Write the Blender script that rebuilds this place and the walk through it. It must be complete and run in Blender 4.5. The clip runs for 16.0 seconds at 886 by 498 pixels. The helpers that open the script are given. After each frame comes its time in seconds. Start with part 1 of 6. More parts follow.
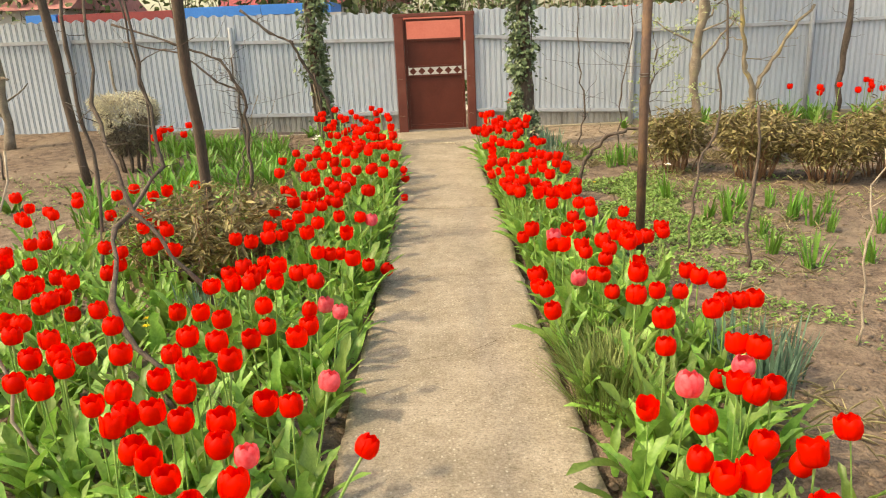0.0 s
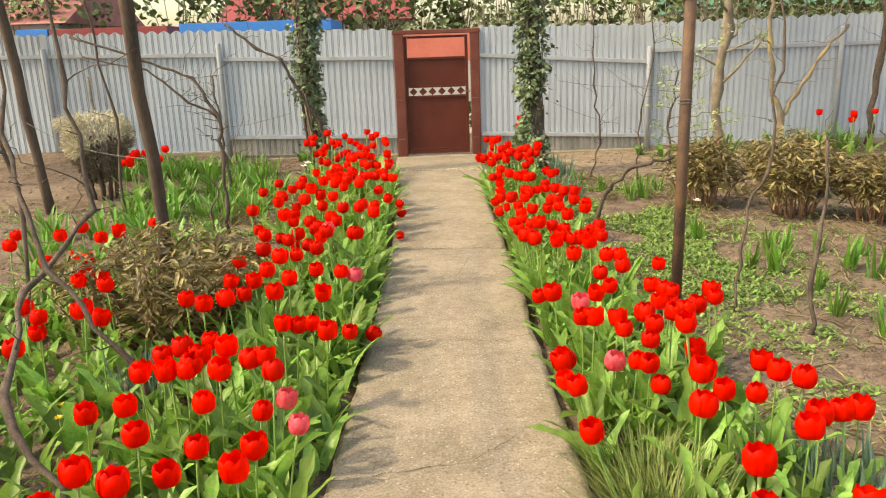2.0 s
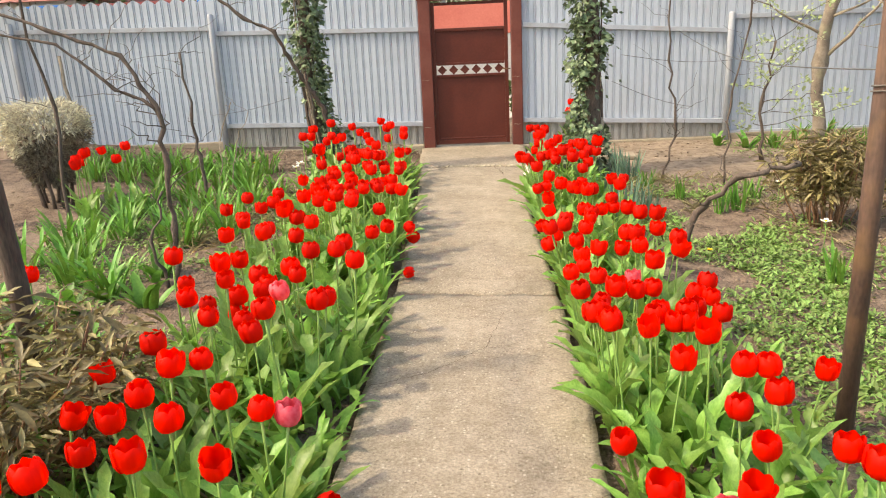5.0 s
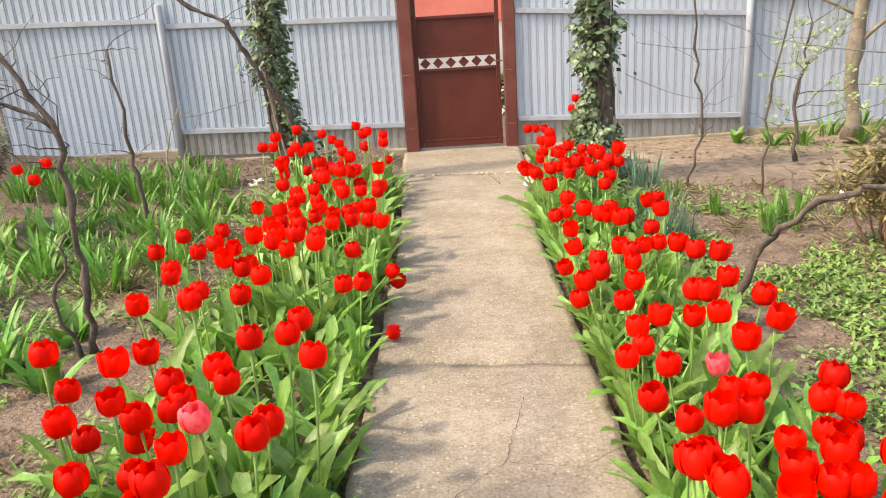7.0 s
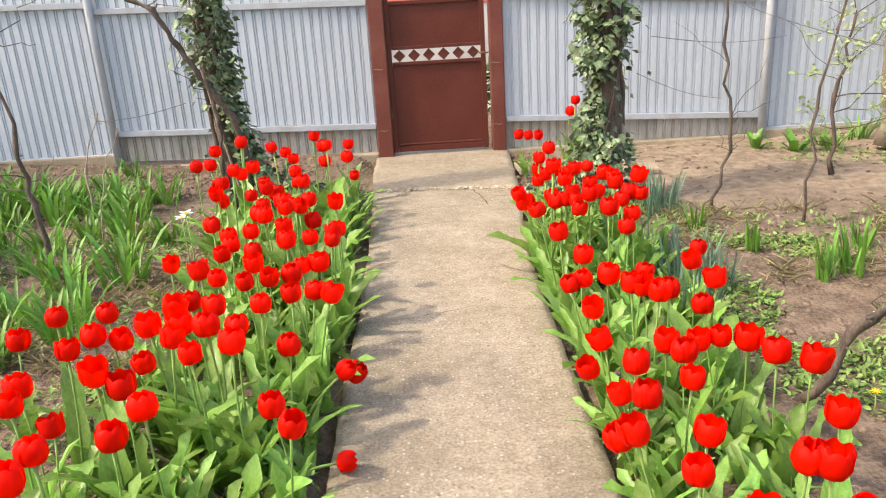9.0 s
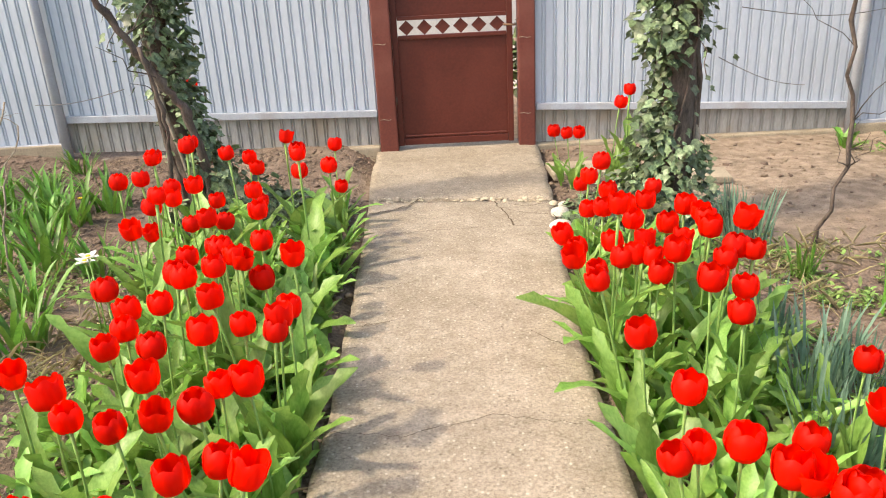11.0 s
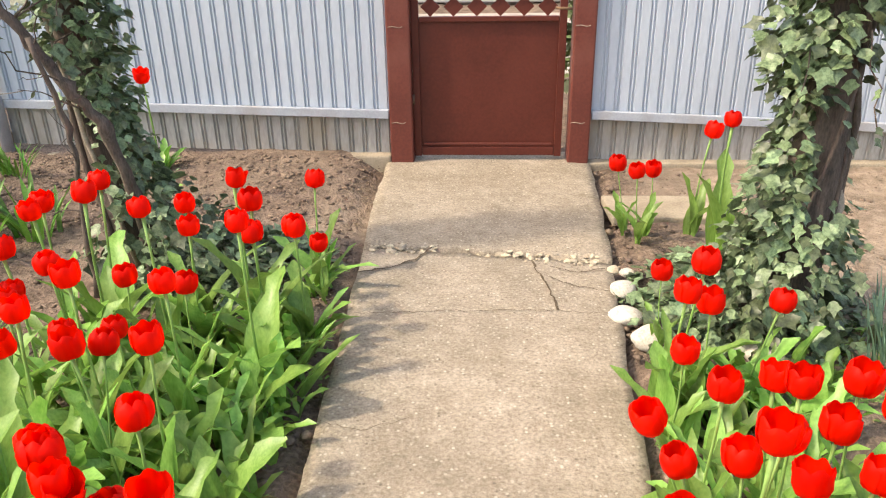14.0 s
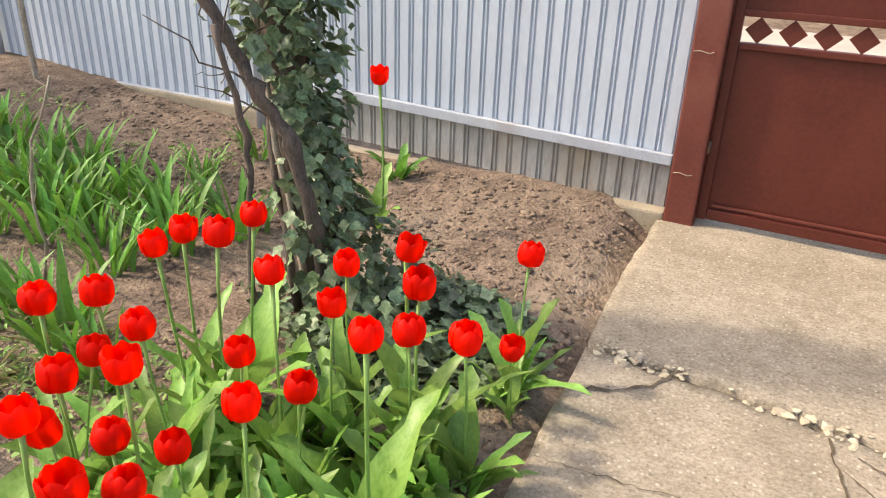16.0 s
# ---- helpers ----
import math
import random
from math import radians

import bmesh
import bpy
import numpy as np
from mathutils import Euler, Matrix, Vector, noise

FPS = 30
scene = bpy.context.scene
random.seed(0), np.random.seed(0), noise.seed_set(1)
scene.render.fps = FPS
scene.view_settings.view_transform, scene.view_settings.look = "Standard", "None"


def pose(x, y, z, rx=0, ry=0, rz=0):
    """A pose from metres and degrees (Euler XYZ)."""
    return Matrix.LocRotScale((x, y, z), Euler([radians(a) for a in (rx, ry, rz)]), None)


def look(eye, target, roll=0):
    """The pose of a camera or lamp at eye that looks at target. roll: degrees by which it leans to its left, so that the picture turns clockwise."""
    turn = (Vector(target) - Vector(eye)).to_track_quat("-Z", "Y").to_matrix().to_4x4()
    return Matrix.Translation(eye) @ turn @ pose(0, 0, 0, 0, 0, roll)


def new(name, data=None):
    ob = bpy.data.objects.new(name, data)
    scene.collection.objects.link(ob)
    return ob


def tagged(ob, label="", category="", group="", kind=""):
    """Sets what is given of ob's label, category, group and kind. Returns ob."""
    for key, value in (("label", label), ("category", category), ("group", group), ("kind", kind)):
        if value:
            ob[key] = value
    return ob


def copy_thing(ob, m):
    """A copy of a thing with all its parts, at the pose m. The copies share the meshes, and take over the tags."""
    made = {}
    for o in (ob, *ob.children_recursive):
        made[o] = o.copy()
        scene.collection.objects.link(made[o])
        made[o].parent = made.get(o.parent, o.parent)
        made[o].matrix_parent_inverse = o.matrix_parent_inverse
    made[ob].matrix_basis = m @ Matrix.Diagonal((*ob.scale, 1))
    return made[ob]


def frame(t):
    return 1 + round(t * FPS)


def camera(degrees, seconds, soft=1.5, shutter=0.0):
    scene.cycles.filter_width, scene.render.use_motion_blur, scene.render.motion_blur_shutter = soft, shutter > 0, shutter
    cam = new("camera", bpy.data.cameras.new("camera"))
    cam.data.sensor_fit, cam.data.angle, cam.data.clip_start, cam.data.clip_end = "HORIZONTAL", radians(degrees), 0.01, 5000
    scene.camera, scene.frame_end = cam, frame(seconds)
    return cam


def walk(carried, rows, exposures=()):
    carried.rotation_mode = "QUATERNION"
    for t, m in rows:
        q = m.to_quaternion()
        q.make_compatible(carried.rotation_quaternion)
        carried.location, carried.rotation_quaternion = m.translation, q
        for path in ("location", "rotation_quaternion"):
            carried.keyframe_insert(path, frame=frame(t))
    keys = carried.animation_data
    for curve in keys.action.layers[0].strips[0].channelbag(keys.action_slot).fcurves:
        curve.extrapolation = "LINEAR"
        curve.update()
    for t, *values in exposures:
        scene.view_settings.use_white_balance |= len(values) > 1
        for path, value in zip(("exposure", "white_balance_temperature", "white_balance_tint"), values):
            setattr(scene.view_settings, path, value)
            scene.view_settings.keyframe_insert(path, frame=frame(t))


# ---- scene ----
cam = camera(61.0, 16.0, soft=1.1)
PATH = [
    (0, (-0.166, -0.366, 1.626), (-0.134, 1.552, 1.06), -2.6),
    (0.5, (-0.216, -0.117, 1.625), (-0.113, 1.798, 1.057), -2.3),
    (1, (-0.243, 0.075, 1.627), (-0.121, 1.982, 1.036), -3.5),
    (1.5, (-0.194, 0.317, 1.62), (-0.115, 2.234, 1.059), -3.3),
    (2, (-0.13, 0.534, 1.6), (-0.1, 2.465, 1.081), -2.0),
    (2.5, (-0.151, 0.811, 1.586), (-0.105, 2.737, 1.049), -1.9),
    (3, (-0.174, 1.085, 1.579), (-0.126, 3.006, 1.025), -2.9),
    (3.5, (-0.132, 1.429, 1.564), (-0.15, 3.348, 1.0), -3.1),
    (3.7, (-0.098, 1.568, 1.55), (-0.145, 3.488, 0.991), -2.6),
    (6, (0.024, 2.995, 1.503), (-0.065, 4.907, 0.922), -2.8),
    (6.5, (-0.037, 3.279, 1.493), (-0.075, 5.199, 0.934), -3.8),
    (7, (-0.067, 3.518, 1.475), (-0.107, 5.427, 0.879), -3.7),
    (7.5, (-0.044, 3.79, 1.478), (-0.126, 5.699, 0.889), -3.8),
    (8, (-0.037, 4.044, 1.454), (-0.094, 5.95, 0.849), -2.6),
    (8.5, (-0.064, 4.329, 1.479), (-0.057, 6.228, 0.853), -3.8),
    (9, (-0.04, 4.636, 1.528), (-0.031, 6.528, 0.879), -3.5),
    (9.2, (-0.029, 4.770, 1.526), (-0.052, 6.659, 0.870), -3.5),
    (11.3, (0.006, 6.106, 1.46), (-0.037, 7.967, 0.729), -2.9),
    (11.5, (0.002, 6.181, 1.481), (-0.041, 8.041, 0.746), -2.1),
    (12, (-0.002, 6.427, 1.479), (-0.056, 8.279, 0.727), -1.8),
    (12.5, (-0.076, 6.649, 1.513), (-0.088, 8.48, 0.707), -2.9),
    (13, (-0.064, 6.889, 1.5), (-0.108, 8.712, 0.678), -3.3),
    (13.5, (0.014, 7.137, 1.502), (-0.065, 8.961, 0.687), -1.7),
    (14, (0.048, 7.343, 1.508), (-0.069, 9.16, 0.679), -1.0),
    (14.5, (0.029, 7.599, 1.491), (-0.157, 9.403, 0.648), -1.4),
    (15, (0.023, 7.846, 1.445), (-0.378, 9.616, 0.604), -1.6),
    (15.5, (0.045, 8.127, 1.426), (-0.604, 9.83, 0.602), 0.9),
    (16, (0.007, 8.336, 1.466), (-0.799, 9.955, 0.613), 2.0),
]
walk(cam, [(t, look(eye, target, roll)) for t, eye, target, roll in PATH], exposures=[(0, 1.44, 9200, 2), (3.5, 1.44, 8700, 2), (6, 1.68, 7600, 7), (16, 1.72, 7400, 8)])

# ---- world, sun ----
SUN_EL, SUN_AZ = 50.0, 252.0          # height, compass bearing from +y clockwise, of the sun
world = bpy.data.worlds.new("sky")
scene.world = world
world.use_nodes = True
wn, wl = world.node_tree.nodes, world.node_tree.links
sky = wn.new("ShaderNodeTexSky")
sky.sky_type, sky.sun_disc = "NISHITA", False
sky.sun_elevation, sky.sun_rotation = radians(SUN_EL), radians(SUN_AZ)
sky.air_density, sky.dust_density, sky.ozone_density = 1.0, 3.0, 0.6
wn["Background"].inputs["Strength"].default_value = 0.15
wl.new(sky.outputs["Color"], wn["Background"].inputs["Color"])
sun_data = bpy.data.lights.new("sun", "SUN")
sun_data.energy, sun_data.angle, sun_data.color = 1.15, radians(2.6), (1.0, 0.93, 0.82)
sun = new("sun", sun_data)
ce, se = math.cos(radians(SUN_EL)), math.sin(radians(SUN_EL))
SUN_AT = Vector((math.sin(radians(SUN_AZ)) * ce, math.cos(radians(SUN_AZ)) * ce, se)) * 40
sun.matrix_world = look(SUN_AT, (0, 0, 0))


# ---- materials ----
def surface(name, dark, light, rough=0.7, scale=8.0, fine=90.0, bump=0.3, depth=0.01, metal=0.0, stain=None, stain_scale=1.5,
            stain_amount=0.5, glow_through=0.0, pick="", spread=0.0, hue_shift=1.0, speck=None, speck_scale=150.0, spec=0.5, stretch=(1, 1, 1)):
    """Two scales of noise between two colours, stains, fine relief; glow_through: light that passes thin leaves."""
    m = bpy.data.materials.new(name)
    m.use_nodes = True
    n, l = m.node_tree.nodes, m.node_tree.links
    b = n["Principled BSDF"]
    b.inputs["Roughness"].default_value, b.inputs["Metallic"].default_value = rough, metal
    b.inputs["Specular IOR Level"].default_value = spec
    co, mp = n.new("ShaderNodeTexCoord"), n.new("ShaderNodeMapping")
    mp.inputs["Scale"].default_value = stretch
    l.new(co.outputs["Object"], mp.inputs["Vector"])
    big, small = n.new("ShaderNodeTexNoise"), n.new("ShaderNodeTexNoise")
    for node, s, d in ((big, scale, 4), (small, fine, 3)):
        node.inputs["Scale"].default_value, node.inputs["Detail"].default_value = s, d
        l.new(mp.outputs["Vector"], node.inputs["Vector"])
    mix = n.new("ShaderNodeMath")
    mix.operation = "MULTIPLY_ADD"
    l.new(small.outputs["Fac"], mix.inputs[0])
    mix.inputs[1].default_value = 0.45
    half = n.new("ShaderNodeMath")
    half.operation = "MULTIPLY"
    half.inputs[1].default_value = 0.55
    l.new(big.outputs["Fac"], half.inputs[0])
    l.new(half.outputs[0], mix.inputs[2])
    ramp = n.new("ShaderNodeValToRGB")
    ramp.color_ramp.elements[0].position, ramp.color_ramp.elements[1].position = 0.36, 0.64
    ramp.color_ramp.elements[0].color, ramp.color_ramp.elements[1].color = (*dark, 1), (*light, 1)
    l.new(mix.outputs[0], ramp.inputs["Fac"])
    colour = ramp.outputs["Color"]
    if speck:
        vo, vr, vm = n.new("ShaderNodeTexVoronoi"), n.new("ShaderNodeValToRGB"), n.new("ShaderNodeMix")
        vo.inputs["Scale"].default_value = speck_scale
        l.new(co.outputs["Object"], vo.inputs["Vector"])
        hsv = n.new("ShaderNodeSeparateColor")
        l.new(vo.outputs["Color"], hsv.inputs["Color"])
        vr.color_ramp.elements[0].position, vr.color_ramp.elements[1].position = 0.62, 0.98
        vr.color_ramp.elements[1].color = (0.7, 0.7, 0.7, 1)
        l.new(hsv.outputs["Red"], vr.inputs["Fac"])
        vm.data_type = "RGBA"
        l.new(vr.outputs["Color"], vm.inputs["Factor"])
        l.new(colour, vm.inputs["A"])
        vm.inputs["B"].default_value = (*speck, 1)
        colour = vm.outputs["Result"]
    if stain:
        sn, sr, sm = n.new("ShaderNodeTexNoise"), n.new("ShaderNodeValToRGB"), n.new("ShaderNodeMix")
        sn.inputs["Scale"].default_value, sn.inputs["Detail"].default_value = stain_scale, 6
        l.new(co.outputs["Object"], sn.inputs["Vector"])
        sr.color_ramp.elements[0].position, sr.color_ramp.elements[1].position = 0.5, 0.68
        sr.color_ramp.elements[1].color = (stain_amount, stain_amount, stain_amount, 1)
        l.new(sn.outputs["Fac"], sr.inputs["Fac"])
        sm.data_type = "RGBA"
        l.new(sr.outputs["Color"], sm.inputs["Factor"])
        l.new(colour, sm.inputs["A"])
        sm.inputs["B"].default_value = (*stain, 1)
        colour = sm.outputs["Result"]
    if pick:
        hs = n.new("ShaderNodeHueSaturation")
        if pick == "island":
            rnd = n.new("ShaderNodeNewGeometry").outputs["Random Per Island"]
        else:
            rnd = n.new("ShaderNodeObjectInfo").outputs["Random"]
        rng = n.new("ShaderNodeMapRange")
        rng.inputs["To Min"].default_value, rng.inputs["To Max"].default_value = 1 - spread, 1 + spread
        l.new(rnd, rng.inputs["Value"])
        l.new(rng.outputs["Result"], hs.inputs["Value"])
        hue = n.new("ShaderNodeMapRange")
        hue.inputs["To Min"].default_value, hue.inputs["To Max"].default_value = 0.5 - 0.035 * spread * hue_shift, 0.5 + 0.035 * spread * hue_shift
        l.new(rnd, hue.inputs["Value"])
        l.new(hue.outputs["Result"], hs.inputs["Hue"])
        l.new(colour, hs.inputs["Color"])
        colour = hs.outputs["Color"]
    l.new(colour, b.inputs["Base Color"])
    if bump:
        bp = n.new("ShaderNodeBump")
        bp.inputs["Strength"].default_value, bp.inputs["Distance"].default_value = bump, depth
        l.new(mix.outputs[0], bp.inputs["Height"])
        l.new(bp.outputs["Normal"], b.inputs["Normal"])
    if glow_through:
        tr, ms = n.new("ShaderNodeBsdfTranslucent"), n.new("ShaderNodeMixShader")
        l.new(colour, tr.inputs["Color"])
        ms.inputs["Fac"].default_value = glow_through
        l.new(b.outputs["BSDF"], ms.inputs[1])
        l.new(tr.outputs["BSDF"], ms.inputs[2])
        l.new(ms.outputs["Shader"], n["Material Output"].inputs["Surface"])
    return m


def grained_concrete(name):
    """Worn cast concrete: sandy grain, exposed pale pebbles, small pits and broad faint stains."""
    m = bpy.data.materials.new(name)
    m.use_nodes = True
    n, l = m.node_tree.nodes, m.node_tree.links
    b = n["Principled BSDF"]
    b.inputs["Roughness"].default_value, b.inputs["Specular IOR Level"].default_value = 0.92, 0.2
    co = n.new("ShaderNodeTexCoord").outputs["Object"]

    def noise_node(scale, detail, rough):
        q = n.new("ShaderNodeTexNoise")
        q.inputs["Scale"].default_value, q.inputs["Detail"].default_value, q.inputs["Roughness"].default_value = scale, detail, rough
        l.new(co, q.inputs["Vector"])
        return q.outputs["Fac"]

    def ramp_node(value, a, b0, ca, cb):
        q = n.new("ShaderNodeValToRGB")
        q.color_ramp.elements[0].position, q.color_ramp.elements[1].position = a, b0
        q.color_ramp.elements[0].color, q.color_ramp.elements[1].color = (*ca, 1), (*cb, 1)
        l.new(value, q.inputs["Fac"])
        return q.outputs["Color"]

    def mixed(kind, factor, a, c):
        q = n.new("ShaderNodeMix")
        q.data_type, q.blend_type = "RGBA", kind
        if isinstance(factor, float):
            q.inputs["Factor"].default_value = factor
        else:
            l.new(factor, q.inputs["Factor"])
        l.new(a, q.inputs["A"])
        if isinstance(c, tuple):
            q.inputs["B"].default_value = (*c, 1)
        else:
            l.new(c, q.inputs["B"])
        return q.outputs["Result"]

    sand = noise_node(75, 6, 0.75)
    colour = ramp_node(sand, 0.34, 0.66, (0.215, 0.176, 0.136), (0.425, 0.358, 0.284))
    patches = noise_node(2.6, 7, 0.62)
    colour = mixed("MULTIPLY", 1.0, colour, ramp_node(patches, 0.36, 0.66, (0.80, 0.79, 0.76), (1.08, 1.08, 1.08)))
    middle = noise_node(16, 5, 0.7)
    colour = mixed("MULTIPLY", 0.8, colour, ramp_node(middle, 0.34, 0.62, (0.78, 0.77, 0.74), (1.1, 1.1, 1.1)))
    vo, sep = n.new("ShaderNodeTexVoronoi"), n.new("ShaderNodeSeparateColor")
    vo.inputs["Scale"].default_value = 62
    l.new(co, vo.inputs["Vector"])
    l.new(vo.outputs["Color"], sep.inputs["Color"])
    dot = ramp_node(vo.outputs["Distance"], 0.22, 0.40, (1, 1, 1), (0, 0, 0))
    light = ramp_node(sep.outputs["Red"], 0.70, 0.95, (0, 0, 0), (0.85, 0.85, 0.85))
    dark = ramp_node(sep.outputs["Green"], 0.80, 0.95, (0, 0, 0), (0.75, 0.75, 0.75))
    colour = mixed("MIX", mixed("MULTIPLY", 1.0, dot, light), colour, (0.50, 0.44, 0.355))
    colour = mixed("MIX", mixed("MULTIPLY", 1.0, dot, dark), colour, (0.13, 0.105, 0.08))
    l.new(colour, b.inputs["Base Color"])
    bp = n.new("ShaderNodeBump")
    bp.inputs["Strength"].default_value, bp.inputs["Distance"].default_value = 0.8, 0.006
    l.new(sand, bp.inputs["Height"])
    l.new(bp.outputs["Normal"], b.inputs["Normal"])
    return m


SOIL = surface("soil", (0.085, 0.06, 0.045), (0.25, 0.18, 0.136), 0.95, 9.0, 55, 1.0, 0.045, stain=(0.29, 0.225, 0.17), stain_scale=0.9, stain_amount=0.5, spec=0.15)


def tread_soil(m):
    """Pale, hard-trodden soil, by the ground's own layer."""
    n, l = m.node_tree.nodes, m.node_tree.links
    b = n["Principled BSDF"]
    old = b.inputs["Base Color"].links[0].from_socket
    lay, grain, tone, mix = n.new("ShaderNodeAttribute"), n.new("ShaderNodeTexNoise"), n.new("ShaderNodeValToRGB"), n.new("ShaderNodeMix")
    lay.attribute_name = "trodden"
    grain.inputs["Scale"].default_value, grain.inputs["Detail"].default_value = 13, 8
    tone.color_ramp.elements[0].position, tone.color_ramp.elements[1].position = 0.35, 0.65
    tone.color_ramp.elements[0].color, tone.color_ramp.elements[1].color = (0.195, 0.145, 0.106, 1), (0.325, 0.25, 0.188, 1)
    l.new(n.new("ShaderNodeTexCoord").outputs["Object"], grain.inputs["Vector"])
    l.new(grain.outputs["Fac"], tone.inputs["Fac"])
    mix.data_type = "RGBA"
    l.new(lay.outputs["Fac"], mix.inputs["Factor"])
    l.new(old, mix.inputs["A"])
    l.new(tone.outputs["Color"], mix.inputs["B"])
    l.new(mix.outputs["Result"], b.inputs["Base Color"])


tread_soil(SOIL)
CLOD = surface("soil clods", (0.11, 0.077, 0.057), (0.25, 0.18, 0.135), 0.95, 20, 120, 0.6, 0.006, pick="island", spread=0.3, spec=0.2)
CONCRETE = grained_concrete("path concrete")
RUBBLE = surface("broken concrete", (0.33, 0.27, 0.19), (0.5, 0.43, 0.32), 0.9, 30, 160, 0.8, 0.005, pick="island", spread=0.25, spec=0.3)
FOOTING = surface("weathered footing concrete", (0.22, 0.175, 0.125), (0.36, 0.30, 0.22), 0.92, 7, 80, 0.8, 0.006, spec=0.3)
STONE = surface("white stone", (0.36, 0.32, 0.26), (0.60, 0.56, 0.49), 0.85, 18, 120, 0.7, 0.006)
SHEET = surface("grey blue painted sheet", (0.40, 0.44, 0.51), (0.47, 0.51, 0.58), 0.55, 2.2, 60, 0.12, 0.003, stain=(0.36, 0.385, 0.43), stain_scale=1.1, stain_amount=0.5, stretch=(1, 1, 0.25))
PLINTH = surface("bare weathered sheet", (0.27, 0.255, 0.235), (0.44, 0.42, 0.395), 0.7, 5, 70, 0.2, 0.003, stain=(0.33, 0.27, 0.2), stain_scale=2.5, stain_amount=0.7, stretch=(1, 1, 0.2))
STEEL = surface("grey blue painted steel", (0.32, 0.335, 0.385), (0.41, 0.43, 0.475), 0.5, 6, 90, 0.2, 0.002, stain=(0.3, 0.24, 0.2), stain_scale=4, stain_amount=0.35)
BROWN = surface("red brown paint", (0.11, 0.022, 0.014), (0.155, 0.034, 0.022), 0.55, 3, 70, 0.25, 0.002, stain=(0.2, 0.075, 0.055), stain_scale=3, stain_amount=0.4)
LEAFBROWN = surface("gate leaf red brown paint", (0.08, 0.016, 0.010), (0.115, 0.024, 0.015), 0.5, 2.5, 60, 0.2, 0.002, spec=0.3, stain=(0.14, 0.036, 0.024), stain_scale=2, stain_amount=0.4)
RUST = surface("rusty pipe", (0.055, 0.03, 0.022), (0.125, 0.07, 0.05), 0.75, 8, 90, 0.5, 0.002, stain=(0.22, 0.12, 0.05), stain_scale=5, stain_amount=0.6, stretch=(1, 1, 0.3))
POLE = surface("old dark timber", (0.045, 0.032, 0.026), (0.125, 0.085, 0.065), 0.9, 14, 120, 0.8, 0.006, stretch=(1, 1, 0.15))
BARK = surface("vine bark", (0.045, 0.033, 0.027), (0.145, 0.105, 0.084), 0.92, 30, 160, 0.9, 0.006, stretch=(1, 1, 0.3))
PALEBARK = surface("pale dry twig", (0.22, 0.17, 0.125), (0.40, 0.33, 0.26), 0.9, 30, 160, 0.5, 0.003)
LICHEN = surface("lichen covered bark", (0.14, 0.11, 0.08), (0.28, 0.23, 0.165), 0.92, 9, 90, 0.7, 0.006, stain=(0.48, 0.36, 0.08), stain_scale=4, stain_amount=0.6)
APPLEBARK = surface("apple bark", (0.13, 0.10, 0.078), (0.27, 0.22, 0.17), 0.92, 9, 90, 0.7, 0.006, stain=(0.36, 0.34, 0.2), stain_scale=5, stain_amount=0.4)
WIRE = surface("iron wire", (0.12, 0.11, 0.10), (0.22, 0.2, 0.19), 0.6, 20, 100, 0.1, 0.001, metal=0.6)
PETAL = surface("red petal", (0.74, 0.005, 0.002), (0.92, 0.011, 0.003), 0.55, 12, 60, 0.15, 0.002, glow_through=0.42, pick="object", spread=0.15, hue_shift=0, stretch=(1, 1, 0.2), spec=0.15)
PETAL_FAR = surface("red petal of the drift", (0.74, 0.005, 0.002), (0.92, 0.011, 0.003), 0.55, 12, 60, 0.15, 0.002, glow_through=0.42, pick="island", spread=0.13, hue_shift=0, spec=0.15)
PINK = surface("pink petal", (0.80, 0.06, 0.09), (0.92, 0.20, 0.24), 0.5, 14, 70, 0.15, 0.002, glow_through=0.42, pick="object", spread=0.1, spec=0.3)
STALK = surface("tulip stalk", (0.16, 0.29, 0.06), (0.25, 0.40, 0.11), 0.5, 10, 60, 0.1, 0.001, glow_through=0.1)
LEAF = surface("tulip leaf", (0.14, 0.285, 0.045), (0.28, 0.455, 0.105), 0.42, 10, 60, 0.25, 0.002, glow_through=0.38, pick="object", spread=0.3, stretch=(3, 3, 0.4))
LEAVES = surface("tulip leaves", (0.14, 0.285, 0.045), (0.28, 0.455, 0.105), 0.42, 10, 60, 0.25, 0.002, glow_through=0.38, pick="island", spread=0.4)
STRAP = surface("strap leaf", (0.11, 0.23, 0.03), (0.22, 0.36, 0.06), 0.45, 10, 60, 0.2, 0.002, glow_through=0.33, pick="island", spread=0.4)
STRAP_ONE = surface("single strap leaf", (0.085, 0.215, 0.028), (0.175, 0.35, 0.055), 0.45, 10, 60, 0.2, 0.002, glow_through=0.33, pick="object", spread=0.4)
BLUEGREEN = surface("blue green blade", (0.09, 0.17, 0.11), (0.17, 0.27, 0.19), 0.5, 10, 60, 0.2, 0.002, glow_through=0.25, pick="island", spread=0.3)
BLUEGREEN_ONE = surface("single blue green blade", (0.09, 0.17, 0.11), (0.17, 0.27, 0.19), 0.5, 10, 60, 0.2, 0.002, glow_through=0.25, pick="object", spread=0.3)
SEDGE = surface("olive sedge", (0.12, 0.17, 0.04), (0.25, 0.30, 0.09), 0.6, 10, 60, 0.2, 0.002, glow_through=0.25, pick="island", spread=0.4)
WEED = surface("low weed", (0.135, 0.235, 0.05), (0.27, 0.38, 0.11), 0.6, 10, 60, 0.2, 0.002, glow_through=0.3, pick="island", spread=0.45)
DRYGRASS = surface("dry grass", (0.30, 0.25, 0.13), (0.46, 0.40, 0.24), 0.8, 10, 60, 0.2, 0.002, glow_through=0.2, pick="island", spread=0.3)
